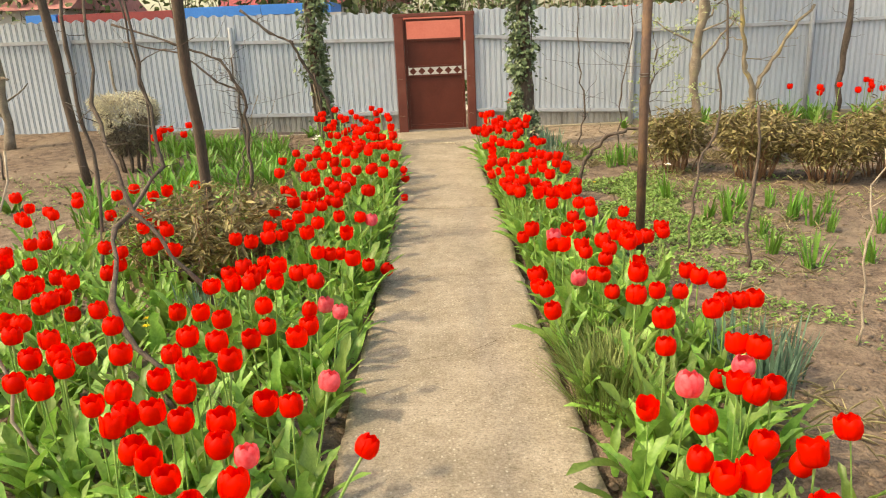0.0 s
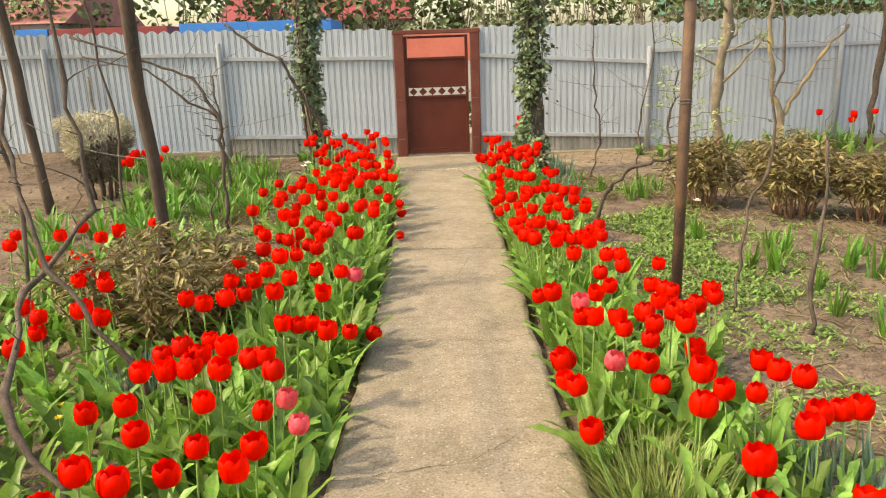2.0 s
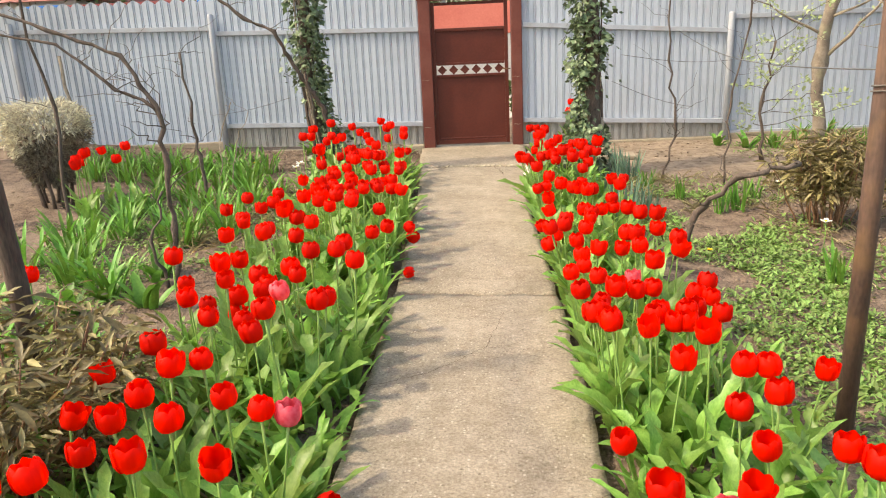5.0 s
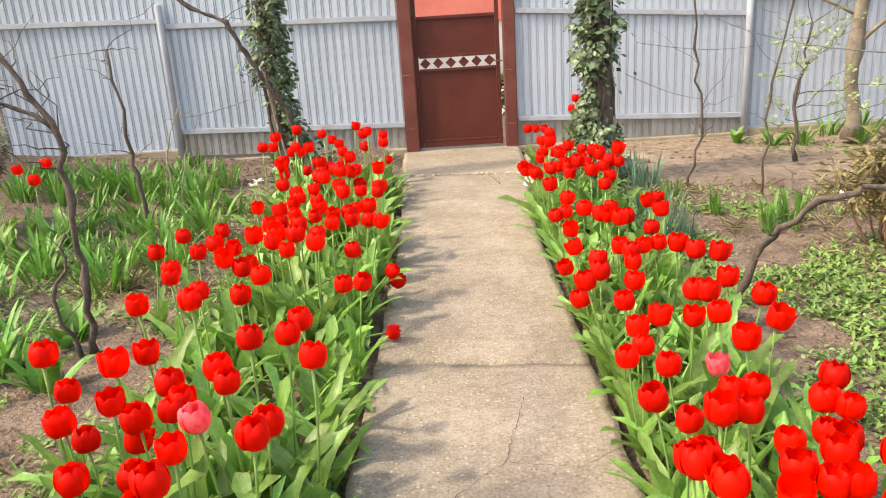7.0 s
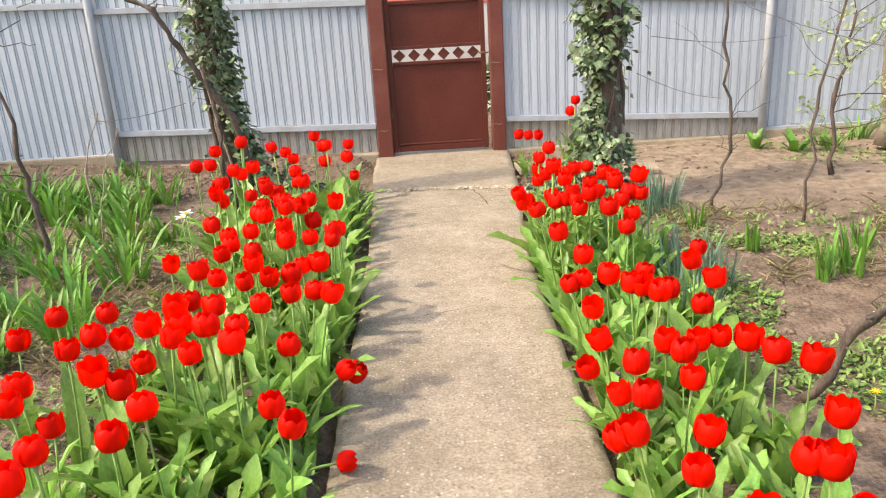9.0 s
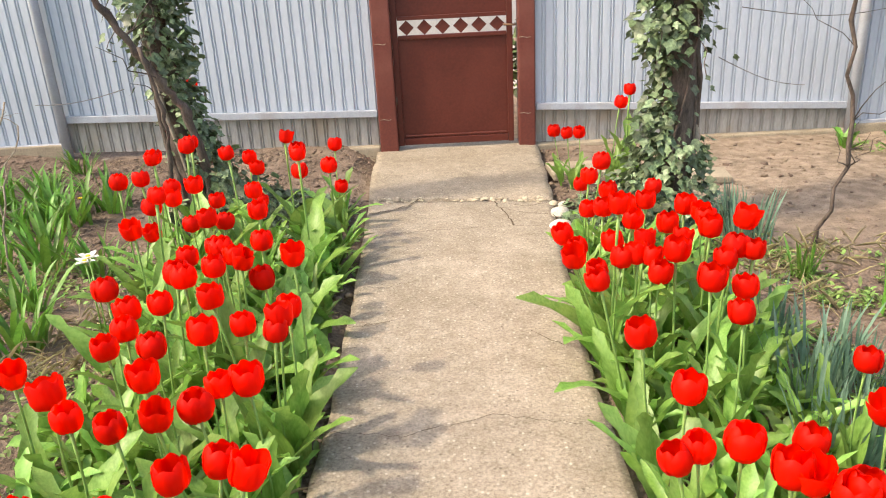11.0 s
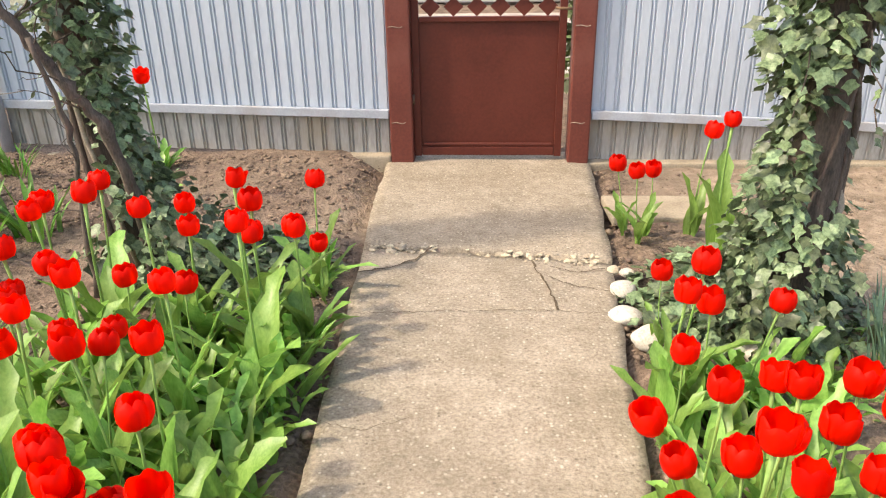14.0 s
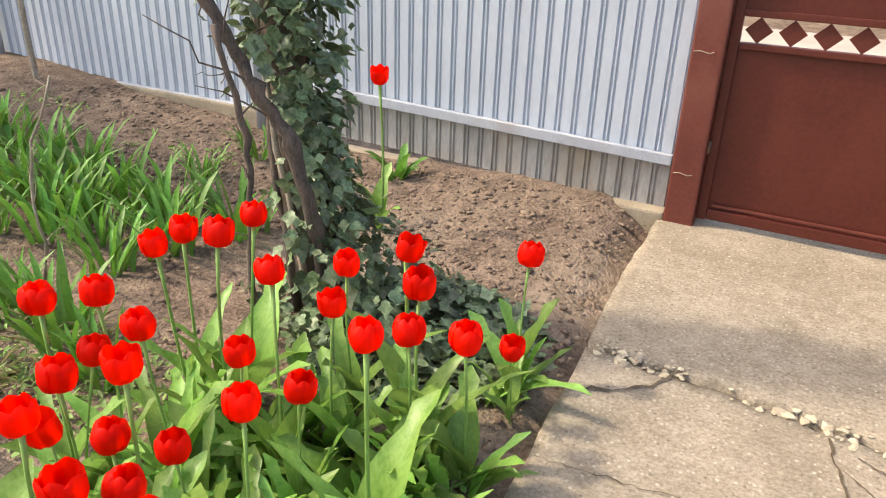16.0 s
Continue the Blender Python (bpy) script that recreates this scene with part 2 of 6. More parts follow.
PEONY = surface("bronze green peony leaf", (0.12, 0.098, 0.038), (0.30, 0.235, 0.10), 0.5, 12, 60, 0.2, 0.002, glow_through=0.25, pick="island", spread=0.45)
PEONYSTEM = surface("reddish stem", (0.17, 0.08, 0.045), (0.28, 0.15, 0.08), 0.6, 12, 60, 0.2, 0.001)
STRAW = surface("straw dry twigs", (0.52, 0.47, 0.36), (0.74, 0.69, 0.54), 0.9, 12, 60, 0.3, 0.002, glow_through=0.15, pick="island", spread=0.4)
LOWTWIG = surface("grey brown lower twigs", (0.16, 0.13, 0.10), (0.34, 0.29, 0.22), 0.9, 12, 60, 0.3, 0.002, pick="island", spread=0.5)
IVY = surface("ivy leaf", (0.062, 0.092, 0.042), (0.205, 0.262, 0.135), 0.42, 40, 120, 0.25, 0.002, glow_through=0.15, pick="island", spread=0.6)
YOUNG = surface("young pale leaf", (0.28, 0.36, 0.13), (0.50, 0.55, 0.32), 0.55, 12, 60, 0.1, 0.001, glow_through=0.35, pick="island", spread=0.25)
WHITE = surface("white petal", (0.72, 0.72, 0.68), (0.86, 0.86, 0.82), 0.6, 12, 60, 0.1, 0.001, glow_through=0.3)
YELLOW = surface("yellow petal", (0.75, 0.52, 0.02), (0.90, 0.68, 0.04), 0.6, 12, 60, 0.1, 0.001, glow_through=0.2)
HEDGE = surface("far foliage", (0.05, 0.075, 0.025), (0.15, 0.18, 0.07), 0.7, 3, 30, 0.2, 0.01, glow_through=0.2, pick="island", spread=0.6)
FARTWIG = surface("far twigs", (0.14, 0.105, 0.075), (0.26, 0.20, 0.15), 0.9, 3, 30, 0.2, 0.01)
SALMON = surface("salmon render", (0.52, 0.13, 0.095), (0.60, 0.17, 0.125), 0.8, 2, 30, 0.2, 0.004)
PLASTER = surface("white plaster", (0.40, 0.38, 0.36), (0.52, 0.50, 0.47), 0.9, 2, 30, 0.2, 0.004)
ROOF = surface("faded red roof", (0.33, 0.12, 0.11), (0.46, 0.20, 0.18), 0.8, 3, 30, 0.4, 0.02)
ROOFGREEN = surface("faded green roof", (0.05, 0.14, 0.10), (0.08, 0.20, 0.15), 0.7, 3, 30, 0.3, 0.01)
BLUE = surface("blue sheet", (0.02, 0.17, 0.55), (0.03, 0.22, 0.66), 0.5, 3, 30, 0.2, 0.004)
MAROON = surface("maroon sheet", (0.22, 0.03, 0.035), (0.30, 0.05, 0.05), 0.6, 3, 30, 0.2, 0.004)
GLASS = surface("dark window", (0.03, 0.035, 0.04), (0.05, 0.055, 0.06), 0.1, 3, 30, 0.0)
LANE = surface("pale lane", (0.29, 0.245, 0.205), (0.40, 0.345, 0.29), 0.9, 3, 60, 0.4, 0.01)


# ---- mesh helpers ----
def mesh_of(name, v, f, mat, smooth=True):
    me = bpy.data.meshes.new(name)
    me.from_pydata([tuple(p) for p in v], [], [tuple(int(i) for i in q) for q in f])
    if smooth:
        me.polygons.foreach_set("use_smooth", [True] * len(me.polygons))
    me.materials.append(mat)
    me.update()
    return me


def thing(name, label, category, group="", kind="", at=None):
    return tagged(placed(new(name), at), label, category, group, kind)


def placed(ob, at):
    if at is not None:
        ob.matrix_basis = at if isinstance(at, Matrix) else Matrix.Translation(at)
    return ob


def part(name, me, parent=None, label="", at=None):
    """Links a mesh as one object, under a thing or a part."""
    ob = placed(new(name, me), at)
    if parent:
        ob.parent = parent
    return tagged(ob, label)


def box(name, size, mat, bevel=0.006):
    """A bevelled box, its base at z 0."""
    bm = bmesh.new()
    bmesh.ops.create_cube(bm, size=1)
    bmesh.ops.scale(bm, vec=size, verts=bm.verts)
    bmesh.ops.translate(bm, vec=(0, 0, size[2] / 2), verts=bm.verts)
    if bevel:
        bmesh.ops.bevel(bm, geom=bm.edges[:], offset=bevel, segments=2, affect="EDGES", profile=0.6)
    me = bpy.data.meshes.new(name)
    bm.to_mesh(me)
    bm.free()
    me.materials.append(mat)
    return me


def tube_vf(points, radii, sides=6, rough=0.0, rnd=random):
    pts = [Vector(p) for p in points]
    v, f = [], []
    for i, p in enumerate(pts):
        d = (pts[min(i + 1, len(pts) - 1)] - pts[max(i - 1, 0)]).normalized()
        a = d.orthogonal() if abs(d.x) < 0.9 else d.cross(Vector((0, 1, 0)))
        a = (Vector((1, 0, 0)) - d * d.x).normalized() if abs(d.x) < 0.9 else (Vector((0, 1, 0)) - d * d.y).normalized()
        b = d.cross(a)
        r = radii[i] if isinstance(radii, (list, tuple)) else radii
        for k in range(sides):
            ang = 2 * math.pi * k / sides
            q = r * (1 + rnd.uniform(-rough, rough))
            v.append(p + a * (q * math.cos(ang)) + b * (q * math.sin(ang)))
    for i in range(len(pts) - 1):
        for k in range(sides):
            k2 = (k + 1) % sides
            f.append((i * sides + k, i * sides + k2, (i + 1) * sides + k2, (i + 1) * sides + k))
    f.append(tuple(range(sides))[::-1])
    f.append(tuple(range((len(pts) - 1) * sides, len(pts) * sides)))
    return v, f


def join_vf(chunks):
    v, f = [], []
    for cv, cf in chunks:
        n = len(v)
        v.extend(cv)
        f.extend([tuple(i + n for i in q) for q in cf])
    return v, f


def scatter(name, templates, poses, mat, smooth=True):
    """One mesh of many small pieces: poses are (template index, Matrix)."""
    vs, fs, n = [], [], 0
    arrays = [np.array([tuple(p) for p in t[0]]) for t in templates]
    for k, m in poses:
        a = np.array(m)
        w = arrays[k] @ a[:3, :3].T + a[:3, 3]
        vs.append(w)
        fs.extend([tuple(i + n for i in q) for q in templates[k][1]])
        n += len(w)
    me = bpy.data.meshes.new(name)
    me.from_pydata(np.concatenate(vs).tolist(), [], fs)
    if smooth:
        me.polygons.foreach_set("use_smooth", [True] * len(me.polygons))
    me.materials.append(mat)
    me.update()
    return me


def blade_vf(length, width, lean=0.4, droop=0.8, fold=0.3, segs=6, base=0.35, tip=1.6, twist=0.0):
    """A leaf that rises from the origin, leaning to +x and drooping at its end."""
    v, f = [], []
    x = z = 0.0
    ang = lean
    step = length / segs
    for i in range(segs + 1):
        t = i / segs
        w = width / 2 * (base + (1 - base) * math.sin(math.pi * min(1, t * 1.15 + 0.12)) if t < 0.75 else max(0.02, (1 - t) / 0.25) ** (1 / tip) * 0.93 * (base + (1 - base) * math.sin(math.pi * 0.9825 if t > 1 else math.pi * 0.6)))
        tw = twist * t
        c, s = math.cos(tw), math.sin(tw)
        up = Vector((-math.cos(ang), 0, math.sin(ang)))
        for sgn in (-1, 0, 1):
            lift = fold * w * abs(sgn)
            v.append(Vector((x, 0, z)) + Vector((0, sgn * w * c, sgn * w * s)) + up * lift)
        x += math.sin(ang) * step
        z += math.cos(ang) * step
        ang += droop / segs * (0.5 + t)
    for i in range(segs):
        for k in range(2):
            a = i * 3 + k
            f.append((a, a + 1, a + 4, a + 3))
    return v, f


def flat_leaf_vf(length, width):
    """A small lance-shaped leaf along +x."""
    p = [(0, 0, 0), (0.35, 0.5, 0.06), (0.35, 0, -0.02), (0.35, -0.5, 0.06), (0.7, 0.42, 0.04), (0.7, 0, -0.03), (0.7, -0.42, 0.04), (1, 0, -0.08)]
    return [Vector((a * length, b * width, c * length)) for a, b, c in p], [(0, 2, 1), (0, 3, 2), (1, 2, 5, 4), (2, 3, 6, 5), (4, 5, 7), (5, 6, 7)]


def ivy_leaf_vf(s):
    """A five-lobed leaf that lies in xy, its stalk at the origin."""
    ring = []
    for k in range(11):
        ang = -2.5 + 5.0 * k / 10
        r = (0.62, 0.50, 0.78, 0.52, 0.86, 1.05, 0.86, 0.52, 0.78, 0.50, 0.62)[k] if k != 4 and k != 6 else 0.55
        ring.append(Vector((0.42 + r * 0.62 * math.cos(ang), r * 0.62 * math.sin(ang), 0.07 * math.cos(3 * ang))) * s)
    v = [Vector((0.42, 0, -0.05)) * s] + ring + [Vector((0, 0, 0))]
    return v, [(0, i, i + 1) for i in range(1, 11)] + [(0, 11, 12), (0, 12, 1)]


def spun(x, y, z, yaw=0.0, tip=0.0, s=1.0, roll=0.0):
    return Matrix.Translation((x, y, z)) @ Euler((roll, tip, yaw), "XYZ").to_matrix().to_4x4() @ Matrix.Scale(s, 4)


def wander(a, b, n, amount, rnd):
    """A crooked line from a to b."""
    a, b = Vector(a), Vector(b)
    out = []
    for i in range(n + 1):
        t = i / n
        k = amount * math.sin(math.pi * t) + amount * 0.3 * (0 < i)
        out.append(a.lerp(b, t) + Vector((rnd.uniform(-k, k), rnd.uniform(-k, k), rnd.uniform(-k, k) * 0.4)))
    return out


def smooth(a, b, t):
    t = min(1, max(0, (t - a) / (b - a)))
    return t * t * (3 - 2 * t)


def ground_z(x, y):
    """Height of the soil: level, with a rise along the back of the garden on the -x side."""
    z = -0.035 + 0.2 * smooth(-2.4, -5.5, x) * smooth(5.0, 11.0, y)
    z += 0.03 * noise.noise((x * 0.7, y * 0.7, 3.1))
    if abs(x) < 9 and -3 < y < 13:
        z += 0.075 * smooth(10.9, 11.9, y) * smooth(-0.62, -0.95, x)
        z += 0.022 * noise.noise((x * 3.5, y * 3.5, 0.4)) + 0.012 * noise.noise((x * 11, y * 11, 0.9))
    return z


# ---- ground ----
def edges_path(y):
    """The path's two edges at y."""
    w = smooth(8.0, 12.4, y)
    return -0.59 + 0.12 * smooth(1.5, 6.5, y) - 0.14 * w, 0.425 + 0.06 * smooth(3.5, 6.5, y) + 0.22 * w


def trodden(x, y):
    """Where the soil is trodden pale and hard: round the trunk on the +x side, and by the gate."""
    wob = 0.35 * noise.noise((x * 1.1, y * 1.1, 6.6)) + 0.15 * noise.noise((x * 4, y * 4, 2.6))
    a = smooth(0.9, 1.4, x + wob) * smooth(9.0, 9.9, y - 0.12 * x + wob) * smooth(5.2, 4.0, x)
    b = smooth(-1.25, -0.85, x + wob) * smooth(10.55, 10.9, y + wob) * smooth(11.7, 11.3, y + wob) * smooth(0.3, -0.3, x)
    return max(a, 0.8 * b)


def build_ground():
    xs = list(np.arange(-7, 7.01, 0.07))
    ys = list(np.arange(-1.5, 12.5, 0.07))
    far = [1.3, 2.0, 3.2, 5, 8, 13, 21, 34, 55, 90, 150, 300, 700]
    xs = [-7 - d for d in reversed(far)] + xs + [7 + d for d in far]
    ys = [-1.5 - d for d in reversed(far)] + ys + [12.5 + d for d in far]
    v, f = [], []
    for y in ys:
        l, r = edges_path(y)
        for x in xs:
            z = ground_z(x, y)
            if l - 0.05 < x < r + 0.05 and y < 12.4:
                z = -0.09
            elif l - 0.13 < x < r + 0.13:
                z -= 0.02
            v.append((x, y, z))
    n = len(xs)
    for j in range(len(ys) - 1):
        for i in range(n - 1):
            a = j * n + i
            f.append((a, a + 1, a + n + 1, a + n))
    me = mesh_of("ground", v, f, SOIL)
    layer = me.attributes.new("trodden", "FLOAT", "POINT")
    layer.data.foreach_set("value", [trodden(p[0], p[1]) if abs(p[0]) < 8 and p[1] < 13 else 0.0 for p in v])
    ob = part("ground", me)
    tagged(ob, "dry brown garden soil, raked and lumpy, with bare patches", "ground", kind="structure")
    return ob


GROUND = build_ground()


def slab_mesh(y0, y1, jag0, jag1, seed, joint, skew0, skew1):
    """A cast concrete slab with worn, crooked edges and a slightly uneven top."""
    rnd = random.Random(seed)
    nx, ny = 26, max(8, int((y1 - y0) / 0.06))
    v, f = [], []
    for j in range(ny + 1):
        t = j / ny
        for i in range(nx + 1):
            s = i / nx
            l, r = edges_path(y0 + (y1 - y0) * t)
            l += 0.014 * noise.noise((y0 + t * (y1 - y0) * 4, 0.5, seed)) + 0.006 * noise.noise((t * (y1 - y0) * 20, 2.5, seed))
            r += 0.014 * noise.noise((y0 + t * (y1 - y0) * 4, 7.5, seed)) + 0.006 * noise.noise((t * (y1 - y0) * 20, 4.5, seed))
            x = l + (r - l) * s
            y = y0 + (y1 - y0) * t + x * (skew0 * (1 - t) + skew1 * t)
            y += (1 - t) ** 8 * jag0 * (noise.noise((x * 6, 1.7, joint)) + 0.5 * noise.noise((x * 22, 3.7, joint)))
            y += t ** 8 * jag1 * (noise.noise((x * 6, 1.7, joint + 4)) + 0.5 * noise.noise((x * 22, 3.7, joint + 4)))
            rim = min(1, min(s, 1 - s) * nx, j, ny - j)
            z = 0.004 * noise.noise((x * 2, y * 2, 1)) - (0.006 if rim < 1 else 0)
            v.append((x, y, z))
    n = nx + 1
    for j in range(ny):
        for i in range(nx):
            a = j * n + i
            f.append((a, a + 1, a + n + 1, a + n))
    rim = [i for i in range(n)] + [j * n + nx for j in range(1, ny + 1)] + [ny * n + i for i in range(nx - 1, -1, -1)] + [j * n for j in range(ny - 1, 0, -1)]
    base = len(v)
    for i in rim:
        v.append((v[i][0], v[i][1], -0.1))
    for k in range(len(rim)):
        k2 = (k + 1) % len(rim)
        f.append((rim[k2], rim[k], base + k, base + k2))
    return mesh_of("slab", v, f, CONCRETE)


PAVE = thing("pavement", "worn concrete garden path of cracked cast slabs", "path", kind="structure")
for k, (ya, yb, ja, jb, sa, sb) in enumerate([(-6.0, 1.2, 0, 0.004, 0, 0), (1.206, 6.525, 0.004, 0.02, 0, -0.09), (6.547, 10.59, 0.02, 0.035, -0.09, -0.13), (10.63, 12.25, 0.035, 0, -0.13, 0)]):
    part("slab", slab_mesh(ya, yb, ja, jb, 11 + 7 * k, 3 + 4 * k, sa, sb), PAVE)


def crack_mesh(points, width, seed):
    """A thin crooked crack, a groove's dark bottom laid just over the slab."""
    rnd = random.Random(seed)
    v, f = [], []
    pts = []
    for (ax, ay), (bx, by) in zip(points[:-1], points[1:]):
        n = max(2, int(math.hypot(bx - ax, by - ay) / 0.025))
        pts += [(ax + (bx - ax) * i / n + rnd.uniform(-1, 1) * 0.008, ay + (by - ay) * i / n + rnd.uniform(-1, 1) * 0.008) for i in range(n)]
    pts.append(points[-1])
    for i, (x, y) in enumerate(pts):
        a, b = pts[max(0, i - 1)], pts[min(len(pts) - 1, i + 1)]
        dx, dy = b[0] - a[0], b[1] - a[1]
        d = math.hypot(dx, dy) or 1
        w = width * rnd.uniform(0.3, 1.0) / 2
        for s in (-1, 1):
            v.append((x - dy / d * w * s, y + dx / d * w * s, 0.0055))
    for i in range(len(pts) - 1):
        f.append((2 * i, 2 * i + 1, 2 * i + 3, 2 * i + 2))
    return mesh_of("crack", v, f, CRACK, False)


CRACK = surface("crack filled with dirt", (0.075, 0.055, 0.038), (0.13, 0.098, 0.068), 0.95, 20, 100, 0.2, 0.002, spec=0.1)
for yj, sag, skew in ((6.536, -0.016, -0.09), (10.61, -0.03, -0.13), (1.203, -0.012, 0)):
    l, r = edges_path(yj)
    part("joint_dirt", box("joint_dirt", (r - l - 0.03, 0.11, 0.05), CRACK, 0.004), PAVE, "dark dirt in the open joint", at=pose((l + r) / 2, yj, sag - 0.05, 0, 0, math.degrees(math.atan(skew))))
for pts, w in [([(0.26, 10.52), (0.28, 10.38), (0.31, 10.27), (0.34, 10.05)], 0.012), ([(-0.53, 10.38), (-0.40, 10.43), (-0.29, 10.52), (-0.22, 10.66)], 0.014), ([(0.30, 10.38), (0.42, 10.27), (0.57, 10.22)], 0.006),
               ([(0.34, 10.46), (0.45, 10.40), (0.58, 10.44)], 0.008), ([(-0.5, 10.0), (-0.1, 10.03), (0.3, 10.05), (0.58, 10.02)], 0.005), ([(-0.47, 8.85), (-0.28, 8.9)], 0.006), ([(0.30, 8.75), (0.42, 8.6)], 0.005),
               ([(-0.54, 4.4), (-0.1, 4.5), (0.2, 4.45), (0.43, 4.55)], 0.005), ([(-0.56, 3.1), (0.0, 3.2), (0.2, 3.4)], 0.004),
               ([(-0.5, 8.1), (-0.2, 8.05), (0.1, 8.15), (0.5, 8.05)], 0.004), ([(-0.52, 5.35), (-0.2, 5.5), (0.05, 5.75), (0.16, 6.2)], 0.004), ([(0.05, 5.75), (0.3, 5.7), (0.46, 5.8)], 0.003), ([(-0.5, 9.3), (-0.35, 9.25), (-0.2, 9.32)], 0.003)]:
    part("crack", crack_mesh(pts, w, 3), PAVE)


def lump_vf(s, rnd, flat=0.6):
    bm = bmesh.new()
    bmesh.ops.create_icosphere(bm, subdivisions=1, radius=s)
    for q in bm.verts:
        q.co *= rnd.uniform(0.55, 1.25)
        q.co.z *= flat
    v = [q.co.copy() for q in bm.verts]
    f = [tuple(a.index for a in p.verts) for p in bm.faces]
    bm.free()
    return v, f


def build_rubble():
    rnd = random.Random(5)
    tem = [lump_vf(1, rnd, 0.5) for _ in range(6)]
    poses = []
    for i in range(120):
        x = rnd.choice((rnd.uniform(-0.52, -0.2), rnd.uniform(0.15, 0.57), rnd.uniform(-0.52, 0.57)))
        side = abs(x - 0.05) / 0.55
        s = rnd.uniform(0.006, 0.014) * (1.6 if rnd.random() < 0.2 + 0.3 * side else 1)
        poses.append((rnd.randrange(6), spun(x, 10.61 - 0.13 * x + rnd.gauss(0, 0.02 + 0.02 * side), 0.0, rnd.uniform(0, 6), 0, s)))
    ob = part("rubble", scatter("rubble", tem, poses, RUBBLE, False))
    tagged(ob, "crumbled pale concrete bits in the broken joint of the path", "rubble", kind="stuff")
    poses = []
    while len(poses) < 15000:
        x, y = rnd.uniform(-6.5, 6.5), rnd.uniform(0.5, 11.9)
        l, r = edges_path(y)
        if l - 0.02 < x < r + 0.02:
            continue
        if trodden(x, y) > 0.5 and rnd.random() < 0.8:
            continue
        near = 1 if (y > 9.8 and abs(x) < 4) or x > 1.3 else 0.35
        if rnd.random() > near:
            continue
        poses.append((rnd.randrange(6), spun(x, y, ground_z(x, y), rnd.uniform(0, 6), 0, 0.005 + 0.026 * rnd.random() ** 2.5)))
    for x0, x1, y0, y1, n in ((-4.5, -0.62, 10.85, 11.98, 2400), (0.75, 4.0, 10.5, 11.98, 420), (-0.75, -0.55, 7.5, 10.8, 260), (0.56, 0.72, 7.0, 10.8, 300)):
        for k in range(n):
            x, y = rnd.uniform(x0, x1), rnd.uniform(y0, y1)
            if edges_path(y)[0] - 0.01 < x < edges_path(y)[1] + 0.01:
                continue
            poses.append((rnd.randrange(6), spun(x, y, ground_z(x, y) + 0.003, rnd.uniform(0, 6), 0, 0.004 + 0.016 * rnd.random() ** 2.5)))
    ob = part("soil_clods", scatter("soil_clods", tem, poses, CLOD, True))
    tagged(ob, "loose dry brown clods lying on the garden soil", "soil", kind="stuff")


build_rubble()


# ---- fence ----
def corrugated(name, x0, x1, z0, z1, mat, teeth=0.0, depth=0.013, pitch=0.089):
    """A ribbed sheet in the xz plane, its top edge scalloped by teeth; y grows away from the garden."""
    xs, d = [], []
    x = x0
    while x < x1 - 0.01:
        for off, dep in ((0, 0), (0.052, 0), (0.057, 1), (0.064, 0.9), (0.069, 0.1), (0.074, 0.1), (0.079, 1), (0.085, 0.9)):
            if x + off < x1:
                xs.append(x + off)
                d.append(dep * depth)
        x += pitch
    xs.append(x1)
    d.append(0)
    v, f = [], []
    for x, q in zip(xs, d):
        top = z1 + teeth * (abs(math.cos(math.pi * x / 0.178)) - 0.5) + 0.006 * noise.noise((x * 3, 0, 5))
        for y in (0, 0.0025):
            v += [(x, y + q, z0), (x, y + q, top)]
    for i in range(len(xs) - 1):
        a, b = i * 4, i * 4 + 4
        f += [(a, b, b + 1, a + 1), (a + 2, a + 3, b + 3, b + 2), (a + 1, b + 1, b + 3, a + 3), (a, a + 2, b + 2, b)]
    return mesh_of(name, v, f, mat, False)


FENCE_Y = 12.06
FENCE = thing("fence", "grey-blue painted corrugated metal sheet fence with rails", "fence", kind="structure")


def sloped_box(name, x0, x1, za, zb, deep, high, mat):
    """A rail between two points of different height, its top at za and zb."""
    me = box(name, (math.hypot(x1 - x0, zb - za), deep, high), mat, 0.005)
    return me, Matrix.Translation(((x0 + x1) / 2, FENCE_Y - 0.02, (za + zb) / 2 - high)) @ Matrix.Rotation(-math.atan2(zb - za, x1 - x0), 4, "Y")


